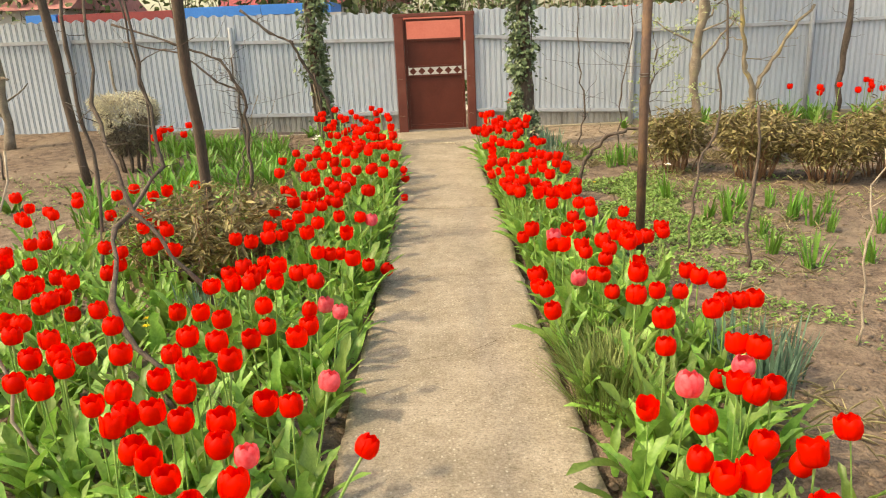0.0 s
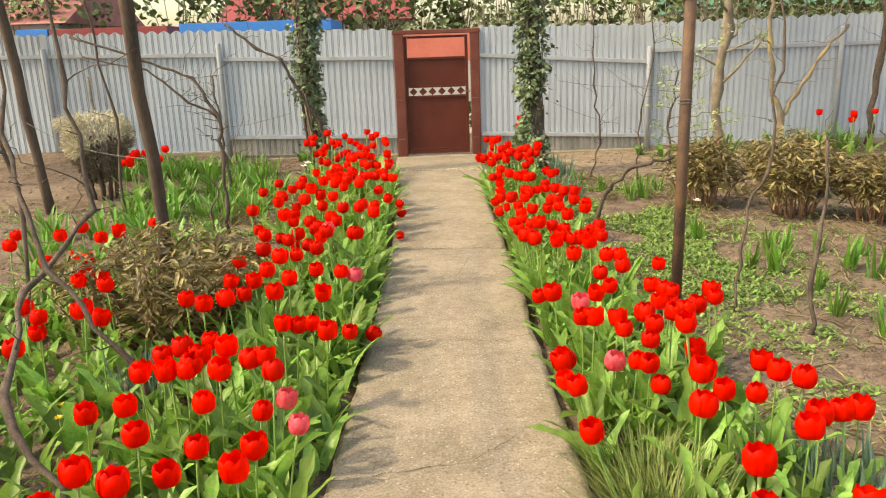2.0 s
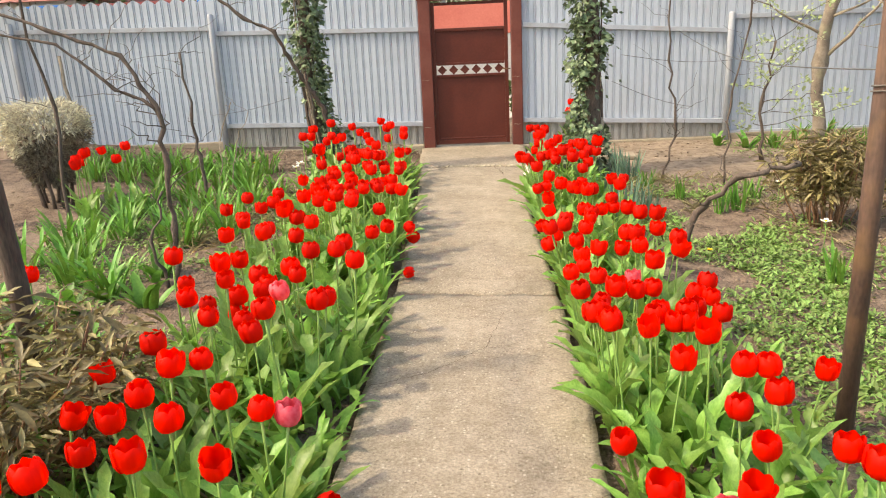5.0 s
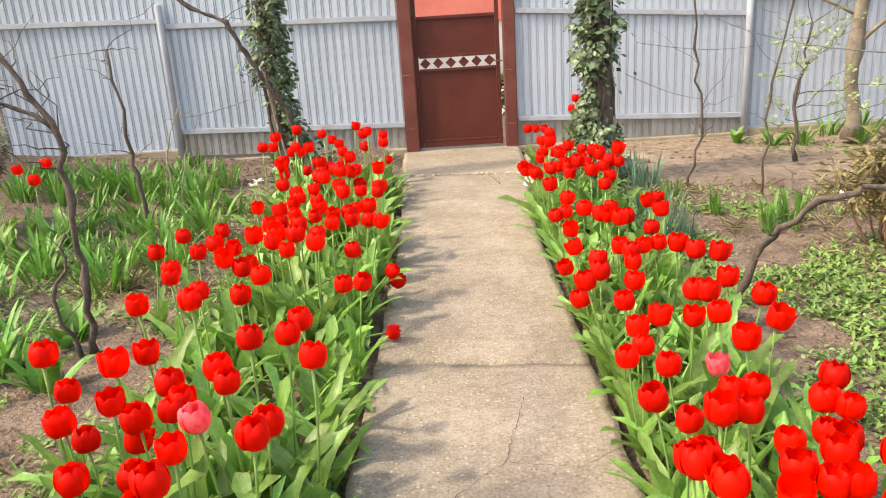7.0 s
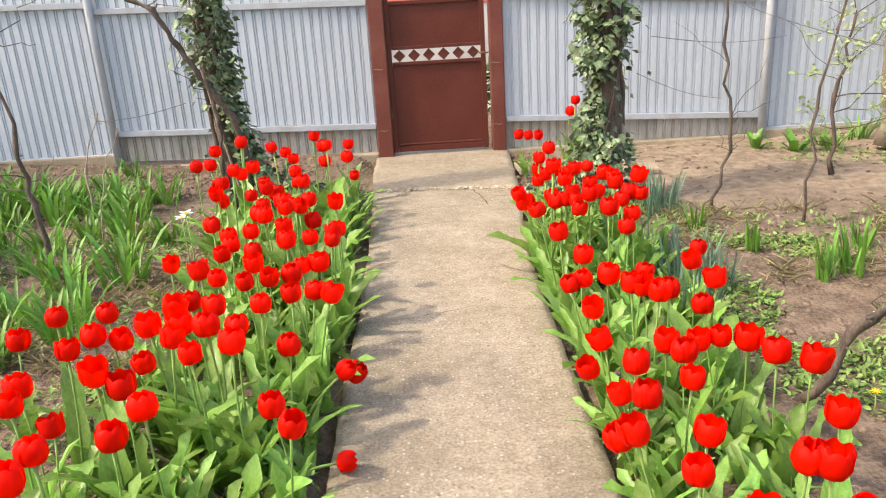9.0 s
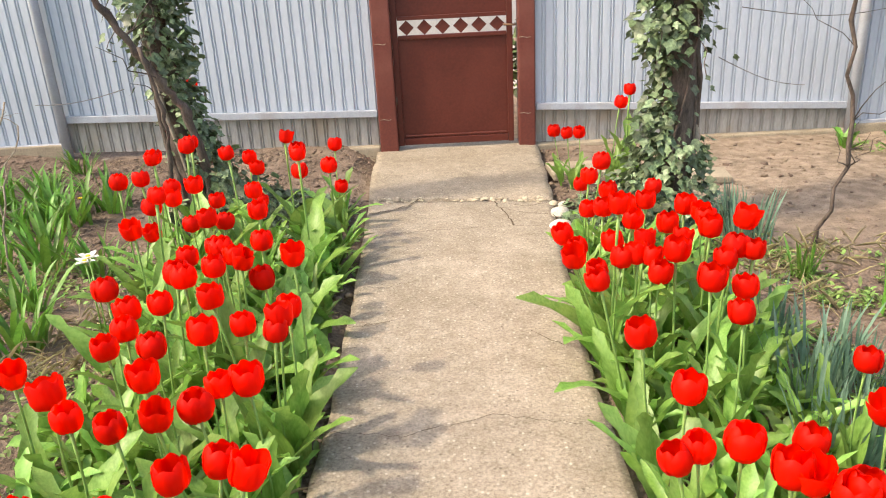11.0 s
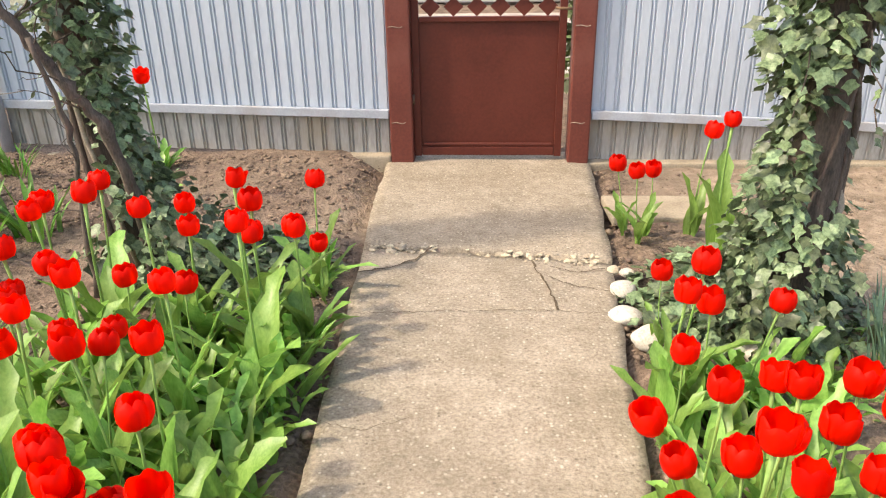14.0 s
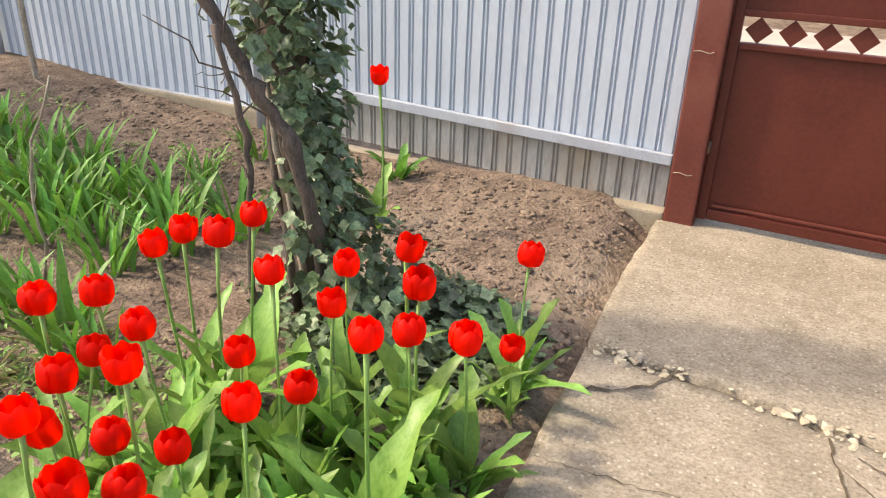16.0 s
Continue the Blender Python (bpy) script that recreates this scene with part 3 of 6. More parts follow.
def bay(x0, x1, base, low, high, top, plinth=True):
    """One bay between posts: sheet, bare plinth sheet under the lower rail, two rails; heights at its two ends."""
    base, low, high, top = ((q, q) if isinstance(q, float) else q for q in (base, low, high, top))
    lift = lambda pair, x: pair[0] + (pair[1] - pair[0]) * (x - x0) / (x1 - x0)
    me = corrugated("sheet", x0, x1, 0.0, 1.0, SHEET)
    for q in me.vertices:
        scallop = 0.05 * (abs(math.cos(math.pi * q.co.x / 0.178)) - 0.5) + 0.006 * noise.noise((q.co.x * 3, 0, 5))
        q.co.z = lift(top, q.co.x) + scallop if q.co.z > 0.5 else (lift(low, q.co.x) - 0.03 if plinth else lift(base, q.co.x))
        q.co.y += 0.004 * noise.noise((q.co.x * 1.3, q.co.z, 2.2))
    part("sheet", me, FENCE, at=(0, FENCE_Y, 0))
    if plinth:
        me = corrugated("plinth_sheet", x0, x1, 0.0, 1.0, PLINTH)
        for q in me.vertices:
            q.co.z = lift(low, q.co.x) - 0.025 if q.co.z > 0.5 else lift(base, q.co.x)
        part("plinth_sheet", me, FENCE, "bare weathered grey ribbed sheet", at=(0, FENCE_Y + 0.024, 0))
    for za, zb in ((low, high) if plinth else (high, (base[0] + 0.03, base[1] + 0.03))):
        rail, at = sloped_box("rail", x0 + 0.005, x1 - 0.005, za, zb, 0.035, 0.055, STEEL)
        part("rail", rail, FENCE, at=at)


bay(-3.14, -0.58, (0.10, 0.03), (0.41, 0.335), (1.555, 1.49), (1.93, 1.86))
bay(0.69, 3.22, (0.0, -0.03), (0.33, 0.215), (1.49, 1.31), (1.87, 1.81))
bay(-5.68, -3.14, (0.16, 0.16), 0.30, (1.68, 1.615), (1.95, 1.93), False)
bay(-8.4, -5.68, 0.18, 0.32, (1.70, 1.68), (1.96, 1.95), False)
bay(-11.2, -8.4, 0.18, 0.32, 1.70, 1.96, False)
bay(3.22, 6.1, 0.03, 0.3, 1.47, (1.83, 1.86), False)
bay(6.1, 9.1, 0.06, 0.3, (1.47, 1.52), (1.86, 1.92), False)
bay(9.1, 12.1, 0.06, 0.3, 1.52, 1.92, False)


def post(x, top):
    v, f = tube_vf([(0, 0, -0.1), (0, 0, top - 0.02), (0, 0, top)], [0.038, 0.038, 0.03], 12)
    part("post", mesh_of("post", v, f, STEEL), FENCE, "round painted steel post", at=(x, FENCE_Y - 0.055, 0))


for x, top in ((-3.14, 1.76), (-5.68, 1.76), (-8.4, 1.69), (-11.2, 1.69), (3.22, 1.5), (6.1, 1.7), (9.1, 1.7), (12.1, 1.7)):
    post(x, top)
for x0, x1, z in ((-11.2, -3.14, 0.18), (-3.14, -0.58, 0.035), (0.69, 3.22, -0.01), (3.22, 12.1, 0.03)):
    part("footing", box("footing", (x1 - x0, 0.10, 0.25), FOOTING, 0.015), FENCE, "rough weathered concrete footing", at=((x0 + x1) / 2, FENCE_Y - 0.005, z - 0.245))


# ---- gate ----
def build_gate():
    g = thing("gate", "red-brown painted metal garden gate, closed, between square posts", "gate", kind="structure")
    y = 12.08
    for x0, x1 in ((-0.578, -0.43), (0.555, 0.688)):
        p = part("gate_post", box("gate_post", (x1 - x0, 0.16, 1.91), BROWN, 0.012), g, at=((x0 + x1) / 2, y, -0.1))
        for z in (0.36, 0.95):
            v, f = tube_vf([(-0.06, 0, 0), (-0.03, 0, 0.004), (0.01, 0, -0.005), (0.03, 0, 0.004)], 0.0022, 5)
            part("paint_crack", mesh_of("paint_crack", v, f, PALEBARK), p, "pale crack in the paint", at=(0, -0.081, z))
    part("lintel", box("lintel", (1.29, 0.17, 0.06), BROWN, 0.01), g, at=(0.055, y, 1.79))
    leaf = part("gate_leaf", box("gate_leaf", (0.88, 0.012, 0.80), LEAFBROWN, 0.003), g, "dull red-brown sheet panel", at=(0.045, y + 0.01, 0.08))
    part("upper_panel", box("upper_panel", (0.88, 0.012, 0.40), LEAFBROWN, 0.003), g, at=(0.045, y + 0.01, 1.04))
    for nm, sx, sz, px, pz in (("stile", 0.045, 1.74, -0.405, 0.025), ("stile", 0.045, 1.74, 0.495, 0.025), ("bottom_rail", 0.85, 0.055, 0.045, 0.03), ("middle_rail", 0.85, 0.03, 0.045, 0.87),
                               ("middle_rail", 0.85, 0.03, 0.045, 1.015), ("middle_rail", 0.85, 0.035, 0.045, 1.425), ("top_rail", 0.85, 0.035, 0.045, 1.73)):
        part(nm, box(nm, (sx, 0.04, sz), LEAFBROWN, 0.004), g, at=(px, y, pz))
    part("bead", box("bead", (0.82, 0.012, 0.012), BROWN, 0.002), g, at=(0.045, y - 0.012, 0.1))
    s, h = 0.06, 0.058
    dia = [(-s, 0, 0), (0, 0, h), (s, 0, 0), (0, 0, -h)]
    dia = [(a, yy, b) for yy in (-0.006, 0.006) for a, _, b in dia]
    me = mesh_of("diamond", dia, [(3, 2, 1, 0), (4, 5, 6, 7), (0, 1, 5, 4), (1, 2, 6, 5), (2, 3, 7, 6), (3, 0, 4, 7)], LEAFBROWN, False)
    for k in range(6):
        part("diamond", me, g, at=(-0.31 + 0.142 * k, y, 0.957))
    v, f = tube_vf([(0, 0, -0.03), (0, 0, 0.03)], 0.012, 8)
    for z in (0.4, 1.5):
        part("hinge", mesh_of("hinge", v, f, RUST), g, at=(-0.428, y - 0.03, z))
    v, f = tube_vf([(0, 0, 0), (0, -0.04, 0), (0.03, -0.055, 0), (0.09, -0.055, -0.003)], 0.008, 8)
    part("latch", mesh_of("latch", v, f, RUST), g, "rusty latch", at=(0.45, y - 0.015, 0.95))


build_gate()


# ---- beyond the fence ----
def build_beyond():
    lane = part("lane", box("lane", (40, 4.6, 0.1), LANE, 0), at=(0, 16.8, -0.06))
    tagged(lane, "pale dusty lane behind the fence", "road", kind="structure")
    wall = part("wall_north", box("wall_north", (12, 0.25, 1.25), PLASTER, 0.02), at=(1.5, 21.0, 0))
    tagged(wall, "low whitewashed boundary wall across the lane", "wall", kind="structure")
    part("coping_band", box("coping_band", (12, 0.3, 0.72), SALMON, 0.02), wall, "salmon rendered upper band", at=(0, 0, 1.25))
    shed = thing("shed", "low shed with blue and maroon sheet parapet", "shed", at=(-8.0, 25, 0))
    part("wall", box("wall", (11, 3, 2.2), PLASTER, 0.02), shed)
    part("parapet", box("parapet", (4.4, 3.1, 0.30), BLUE, 0.01), shed, "bright blue sheet edge", at=(3.0, 0, 2.2))
    part("parapet", box("parapet", (3.4, 3.1, 0.26), MAROON, 0.01), shed, "maroon sheet edge", at=(-1.25, 0, 2.2))
    part("parapet", box("parapet", (0.9, 3.1, 0.28), BLUE, 0.01), shed, "bright blue sheet edge", at=(-3.45, 0, 2.2))
    for hx, hy, w, d, e, r, m in ((-17.5, 31, 10, 7, 2.9, 1.6, ROOF), (-5, 40, 8, 7, 3.0, 2.0, MAROON), (18, 42, 9, 8, 3.0, 2.0, ROOFGREEN)):
        h = thing("house", "small whitewashed single-storey house with a pitched roof", "house", "houses across the lane", at=(hx, hy, 0))
        part("wall", box("wall", (w, d, e), PLASTER, 0.02), h)
        o = 0.4
        a, b = w / 2 + o, d / 2 + o
        v = [(-a, -b, e - 0.1), (a, -b, e - 0.1), (a, b, e - 0.1), (-a, b, e - 0.1), (-a, 0, e + r), (a, 0, e + r)]
        part("roof", mesh_of("roof", v, [(0, 1, 5, 4), (2, 3, 4, 5), (0, 4, 3), (1, 2, 5), (3, 2, 1, 0)], m, False), h)
        for wx in (-w / 4, w / 4):
            win = part("window", box("window", (1.2, 0.06, 1.3), PLASTER, 0.01), h, at=(wx, -d / 2 - 0.02, 1.1))
            part("pane", box("pane", (1.0, 0.02, 1.1), GLASS, 0.002), win, at=(0, -0.035, 0.1))
    rnd = random.Random(17)
    tem = [flat_leaf_vf(1, 0.5), flat_leaf_vf(1, 0.8)]
    poses, twigs = [], []
    for bx in np.arange(-26, 27, 1.3):
        for row, y0 in ((0, 17.6), (1, 23), (2, 29)):
            if row == 0 and -2.2 < bx < 1.6:
                continue
            if row == 1 and -14 < bx < -1:
                continue
            if row == 2 and rnd.random() < 0.1:
                continue
            cx, cy = bx + rnd.uniform(-0.6, 0.6), y0 + rnd.uniform(-0.8, 0.8)
            hh = (rnd.uniform(1.0, 1.5), rnd.uniform(2.4, 3.8), rnd.uniform(4, 6.5))[row]
            rr = (0.8, 1.1, 1.8)[row]
            for b in range(10):
                ang = rnd.uniform(0, 6.28)
                tipp = Vector((cx + math.cos(ang) * rr * rnd.uniform(0.3, 1), cy + math.sin(ang) * rr * 0.6, hh * rnd.uniform(0.7, 1.15)))
                twigs.append(tube_vf(wander((cx, cy, 0), tipp, 4, 0.12, rnd), [0.035, 0.025, 0.018, 0.012, 0.006], 4))
            if rnd.random() < 0.85:
                for b in range((130, 300, 420)[row]):
                    u = Vector((rnd.gauss(0, 1), rnd.gauss(0, 1), rnd.gauss(0, 1))).normalized() * rnd.uniform(0.4, 1) ** 0.5
                    poses.append((rnd.randrange(2), spun(cx + u.x * rr, cy + u.y * rr * 0.7, hh * 0.58 + u.z * hh * 0.42, rnd.uniform(0, 6.3), rnd.uniform(-1, 1), rnd.uniform(0.10, 0.22) * (1, 1, 1.7)[row], rnd.uniform(-1, 1))))
    for cx, cy, rr, hh in ((0.98, 13.45, 0.42, 1.05), (1.7, 13.7, 0.5, 0.9)):
        for b in range(900):
            u = Vector((rnd.gauss(0, 1), rnd.gauss(0, 1), rnd.gauss(0, 1))).normalized() * rnd.random() ** 0.4
            poses.append((rnd.randrange(2), spun(cx + u.x * rr, cy + u.y * rr, hh * 0.5 + u.z * hh * 0.5, rnd.uniform(0, 6.3), rnd.uniform(-1, 1), rnd.uniform(0.08, 0.15), rnd.uniform(-1, 1))))
    hedge = thing("hedgerow", "tangled spring shrubs and half-bare trees behind the fence", "shrubs", kind="stuff")
    part("foliage", scatter("foliage", tem, poses, HEDGE), hedge)
    v, f = join_vf(twigs)
    part("branches", mesh_of("branches", v, f, FARTWIG), hedge)


build_beyond()


# ---- poles, vines, trees ----
def pole(name, base, top, r, mat, label, category):
    rnd = random.Random(int(base[0] * 100))
    p = wander(base, top, 7, 0.012, rnd)
    v, f = tube_vf(p, [r * 1.08] + [r] * 7, 10, 0.06, rnd)
    ob = part(name, mesh_of(name, v, f, mat))
    return tagged(ob, label, category)


def pipe(base, height, r):
    ob = thing("trellis_pipe", "tall rusty steel trellis pipe standing in the tulip bed", "pole", at=base)
    v, f = tube_vf([(0, 0, -0.2), (0, 0, 1.0), (0.005, 0, height)], r, 12)
    part("pipe", mesh_of("pipe", v, f, RUST), ob)
    for z in (1.28, 1.86):
        v, f = tube_vf([(r * 1.15 * math.cos(a * 0.7), r * 1.15 * math.sin(a * 0.7), z + 0.002 * a) for a in range(20)], 0.003, 5)
        part("wire_tie", mesh_of("wire_tie", v, f, WIRE), ob, "twisted wire tie")


pipe((1.39, 4.98, ground_z(1.39, 4.98)), 2.6, 0.034)
pole("trellis_post", (-1.84, 5.25, -0.2), (-1.77, 4.95, 2.6), 0.04, POLE, "dark weathered wooden trellis post leaning slightly", "pole")
pole("trellis_post", (-4.14, 8.45, -0.1), (-4.28, 8.3, 2.7), 0.05, POLE, "brown weathered wooden trellis post beside bare soil", "pole")
pole("stake", (-4.9, 11.72, 0.05), (-5.0, 11.78, 1.35), 0.02, PALEBARK, "thin pale wooden stake by the fence", "stake")


def vine(points, r0, r1, seed, mat=BARK, twigs=5, label="bare brown grapevine cane with short twigs", reach=0.3, name="grapevine", sides=7, jag=0.025, leaves=0):
    """A crooked woody cane with side twigs and swollen nodes."""
    rnd = random.Random(seed)
    path = []
    for a, b in zip(points[:-1], points[1:]):
        path += wander(a, b, 5, jag, rnd)[:-1]
    path.append(Vector(points[-1]))
    n = len(path)
    radii = [(r0 + (r1 - r0) * i / (n - 1)) * (1.35 if i % 5 == 0 else rnd.uniform(0.85, 1.1)) for i in range(n)]
    ob = thing(name, label, "vine" if name == "grapevine" else "tree")
    part("stem", mesh_of("stem", *tube_vf(path, radii, sides, 0.12, rnd), mat), ob)
    tips = []
    for k in range(twigs):
        i = rnd.randrange(n // 4, n)
        d = Vector((rnd.uniform(-1, 1), rnd.uniform(-1, 1), rnd.uniform(-0.1, 0.9))).normalized() * reach * rnd.uniform(0.4, 1.2)
        w = wander(path[i], path[i] + d, 5, 0.02 + reach * 0.04, rnd)
        q = min(0.0045, max(0.0022, radii[i] * 0.3)) if leaves == 0 and r0 < 0.05 else max(0.003, radii[i] * 0.3)
        part("twig", mesh_of("twig", *tube_vf(w, [q, q * 0.85, q * 0.7, q * 0.6, q * 0.5, q * 0.3], 5), mat), ob)
        tips += w[2:]
    if leaves:
        poses = []
        for k in range(leaves):
            p = rnd.choice(tips)
            for c in range(4):
                poses.append((0, spun(p.x + rnd.gauss(0, 0.03), p.y + rnd.gauss(0, 0.03), p.z + rnd.gauss(0, 0.03), rnd.uniform(0, 6.3), rnd.uniform(-1.2, 0.2), rnd.uniform(0.6, 1.3), rnd.uniform(-1, 1))))
        part("leaves", scatter("leaves", [flat_leaf_vf(0.045, 0.026)], poses, YOUNG), ob, "pale young spring leaves")
    return ob


vine([(-1.91, 6.95, -0.05), (-1.88, 6.95, 0.35), (-1.86, 6.95, 0.75), (-1.88, 6.95, 1.12), (-2.05, 6.95, 1.42), (-2.45, 6.93, 1.58), (-3.0, 6.95, 1.78)], 0.019, 0.009, 1, twigs=14, reach=0.4, jag=0.02)
vine([(-1.88, 6.95, 1.1), (-2.1, 6.93, 1.22), (-2.4, 6.9, 1.5), (-2.9, 6.9, 1.62)], 0.011, 0.006, 51, twigs=8, reach=0.35, jag=0.02)
vine([(-1.95, 6.9, -0.05), (-2.0, 6.85, 0.3), (-1.9, 6.9, 0.6)], 0.012, 0.006, 52, twigs=6, reach=0.3)
vine([(-2.35, 8.9, -0.05), (-2.36, 8.9, 0.5), (-2.39, 8.9, 0.85), (-2.42, 8.9, 1.38)], 0.018, 0.009, 2, twigs=11, reach=0.45)
vine([(-1.32, 3.55, -0.05), (-1.40, 3.5, 0.35), (-1.75, 3.6, 0.75), (-2.0, 3.9, 1.3), (-2.0, 4.1, 2.2)], 0.015, 0.007, 3, twigs=9, reach=0.3)
vine([(-1.33, 2.75, -0.05), (-1.72, 3.1, 0.42), (-1.86, 3.6, 0.66), (-1.69, 4.0, 0.92), (-1.78, 4.1, 1.5), (-1.95, 4.2, 2.4)], 0.016, 0.008, 4, twigs=9, reach=0.4)
vine([(-1.7, 2.2, -0.05), (-1.85, 2.3, 0.7), (-1.75, 2.5, 1.25)], 0.008, 0.004, 5, PALEBARK, 4, "thin pale dry vine shoot among the tulips")
vine([(-2.35, 4.4, -0.05), (-2.3, 4.5, 0.8), (-2.35, 4.5, 1.6), (-2.4, 4.6, 2.5)], 0.014, 0.009, 6, twigs=7)
vine([(-3.35, 8.4, 0.0), (-3.3, 8.4, 1.0), (-3.45, 8.3, 2.4)], 0.016, 0.009, 7, twigs=6, reach=0.35)
vine([(-5.2, 8.6, 0.0), (-5.25, 8.7, 0.9), (-5.2, 8.6, 1.9)], 0.012, 0.006, 8, twigs=10, reach=0.4)
vine([(1.3, 7.15, -0.05), (1.42, 7.05, 0.3), (1.6, 6.9, 0.55), (1.95, 6.85, 0.63)], 0.020, 0.014, 9, twigs=7, reach=0.3)
vine([(1.85, 9.6, -0.05), (1.95, 9.6, 0.5), (1.85, 9.55, 1.1), (1.8, 9.5, 2.0)], 0.012, 0.007, 10, twigs=12, reach=0.4)
vine([(2.3, 9.2, -0.05), (2.34, 9.25, 0.7), (2.46, 9.25, 1.4), (2.42, 9.25, 2.2)], 0.010, 0.006, 11, twigs=12, reach=0.4)
vine([(1.72, 4.85, -0.05), (1.76, 4.9, 0.45), (1.92, 5.0, 0.8), (1.98, 5.05, 1.55), (2.0, 5.1, 2.2)], 0.011, 0.006, 12, twigs=8, reach=0.3)
vine([(1.95, 4.4, -0.05), (1.98, 4.45, 0.5), (2.0, 4.5, 1.05)], 0.014, 0.008, 13, BARK, 5, "short dry vine stump in the soil", 0.2)
vine([(2.0, 3.15, -0.05), (2.02, 3.2, 0.5), (2.12, 3.3, 0.95)], 0.007, 0.004, 14, PALEBARK, 3, "thin pale dry vine shoot in bare soil", 0.25)
vine([(-2.6, 10.0, 0.0), (-2.55, 10.0, 0.45), (-2.4, 10.05, 0.85)], 0.007, 0.004, 15, PALEBARK, 5, "thin pale dry shoot by the daylilies", 0.25)
vine([(-2.35, 9.6, 0.0), (-2.25, 9.6, 0.5), (-2.1, 9.6, 0.8)], 0.006, 0.003, 16, PALEBARK, 5, "thin pale dry shoot by the daylilies", 0.25)
# the row of canes tied along the top of the trellis, over the left bed
for k, (ya, za) in enumerate(((0.3, 2.35), (2.2, 2.4), (4.0, 2.45))):
    vine([(-1.75, ya, za), (-1.85, ya + 1.0, za + 0.05), (-1.7, ya + 2.0, za)], 0.028, 0.02, 30 + k, twigs=7, reach=0.9, label="bare grapevine arm tied along the top of the trellis", jag=0.06)
vine([(-1.78, 5.2, 2.45), (-1.6, 5.9, 2.5), (-1.9, 7.0, 2.5)], 0.022, 0.012, 34, twigs=6, reach=0.8, label="bare grapevine arm tied along the top of the trellis", jag=0.05)

# young trees on the side of the shrubs
APPLE = vine([(4.0, 11.2, 0.0), (3.95, 11.2, 0.9), (4.05, 11.15, 1.7), (4.05, 11.1, 2.8)], 0.075, 0.055, 20, APPLEBARK, 12, "slim apple tree with pale opening leaves", 1.1, "apple_tree", 9, 0.03, 110)
vine([(3.05, 10.3, 0.0), (3.0, 10.3, 0.6), (3.1, 10.3, 1.2)], 0.02, 0.01, 23, BARK, 18, "small twiggy apple sapling with opening buds", 0.8, "apple_sapling", 6, 0.03, 150)
yt = [(4.6, 10.6, 0.0), (4.6, 10.6, 0.55)]
vine(yt + [(4.45, 10.55, 0.9), (4.35, 10.5, 1.5), (4.3, 10.5, 2.3)], 0.05, 0.02, 21, LICHEN, 7, "small forked fruit tree with yellow lichen on its bark", 0.6, "fruit_tree", 8)
vine(yt[1:] + [(4.8, 10.6, 0.85), (5.1, 10.6, 1.35), (5.4, 10.6, 1.7)], 0.035, 0.018, 22, LICHEN, 7, "yellow lichen covered fork of the small fruit tree", 0.7, "fruit_tree", 8)
vine([(6.35, 11.5, 0.0), (6.4, 11.5, 1.2), (6.35, 11.45, 2.6)], 0.045, 0.035, 24, BARK, 5, "dark ivy-grown trunk beside the fence", 0.4, "fruit_tree", 8)
vine([(6.0, 9.6, 0.0), (6.0, 9.6, 1.0), (6.1, 9.6, 2.2)], 0.018, 0.012, 25, PALEBARK, 5, "thin pale stake with dry shoots", 0.4)


def crown(ob, x, y, z, r, n, seed):
    """The apple tree's crown, high over the fence: thin boughs with opening leaves."""
    rnd = random.Random(seed)
    poses = []
    for k in range(26):
        u = Vector((rnd.gauss(0, 1), rnd.gauss(0, 0.8), rnd.uniform(-0.2, 0.8))).normalized() * r * rnd.uniform(0.7, 1.1)
        w = wander((x, y, z), Vector((x, y, z + 0.5)) + u, 6, 0.08, rnd)
        part("bough", mesh_of("bough", *tube_vf(w, [0.035, 0.03, 0.025, 0.02, 0.015, 0.01, 0.005], 6), APPLEBARK), ob)
        for j in range(n // 26):
            p = rnd.choice(w[2:])
            poses.append((0, spun(p.x + rnd.gauss(0, 0.16), p.y + rnd.gauss(0, 0.16), p.z + rnd.gauss(0, 0.14), rnd.uniform(0, 6.3), rnd.uniform(-1, 1), rnd.uniform(0.8, 1.6), rnd.uniform(-1, 1))))
    part("leaves", scatter("leaves", [flat_leaf_vf(0.06, 0.035)], poses, YOUNG), ob)


PLUM = vine([(-6.3, 10.9, 0.1), (-6.25, 10.9, 1.2), (-6.15, 10.85, 2.2)], 0.07, 0.055, 60, APPLEBARK, 6, "plum tree with pale opening leaves near the fence", 0.8, "plum_tree", 9)
crown(PLUM, -6.1, 10.85, 2.2, 1.9, 2600, 8)
crown(APPLE, 4.05, 11.1, 2.75, 1.5, 2600, 5)


def wire(a, b, sag, seed):
    pts = [Vector(a).lerp(Vector(b), i / 12) + Vector((0, 0, -sag * math.sin(math.pi * i / 12))) for i in range(13)]
    ob = part("wire", mesh_of("wire", *tube_vf(pts, 0.0028, 5), WIRE))
    tagged(ob, "thin twisted iron trellis wire", "wire", "trellis wires")


wire((1.5, 9.95, 1.15), (3.3, 11.8, 0.95), 0.05, 1)
wire((1.42, 10.0, 0.9), (2.75, 11.85, 0.4), 0.04, 2)
wire((-1.85, 10.3, 0.85), (-3.2, 11.8, 0.55), 0.03, 3)
wire((-1.78, 5.1, 1.0), (-4.2, 8.35, 1.0), 0.08, 4)
wire((1.39, 4.98, 1.30), (2.0, 9.8, 1.35), 0.1, 5)


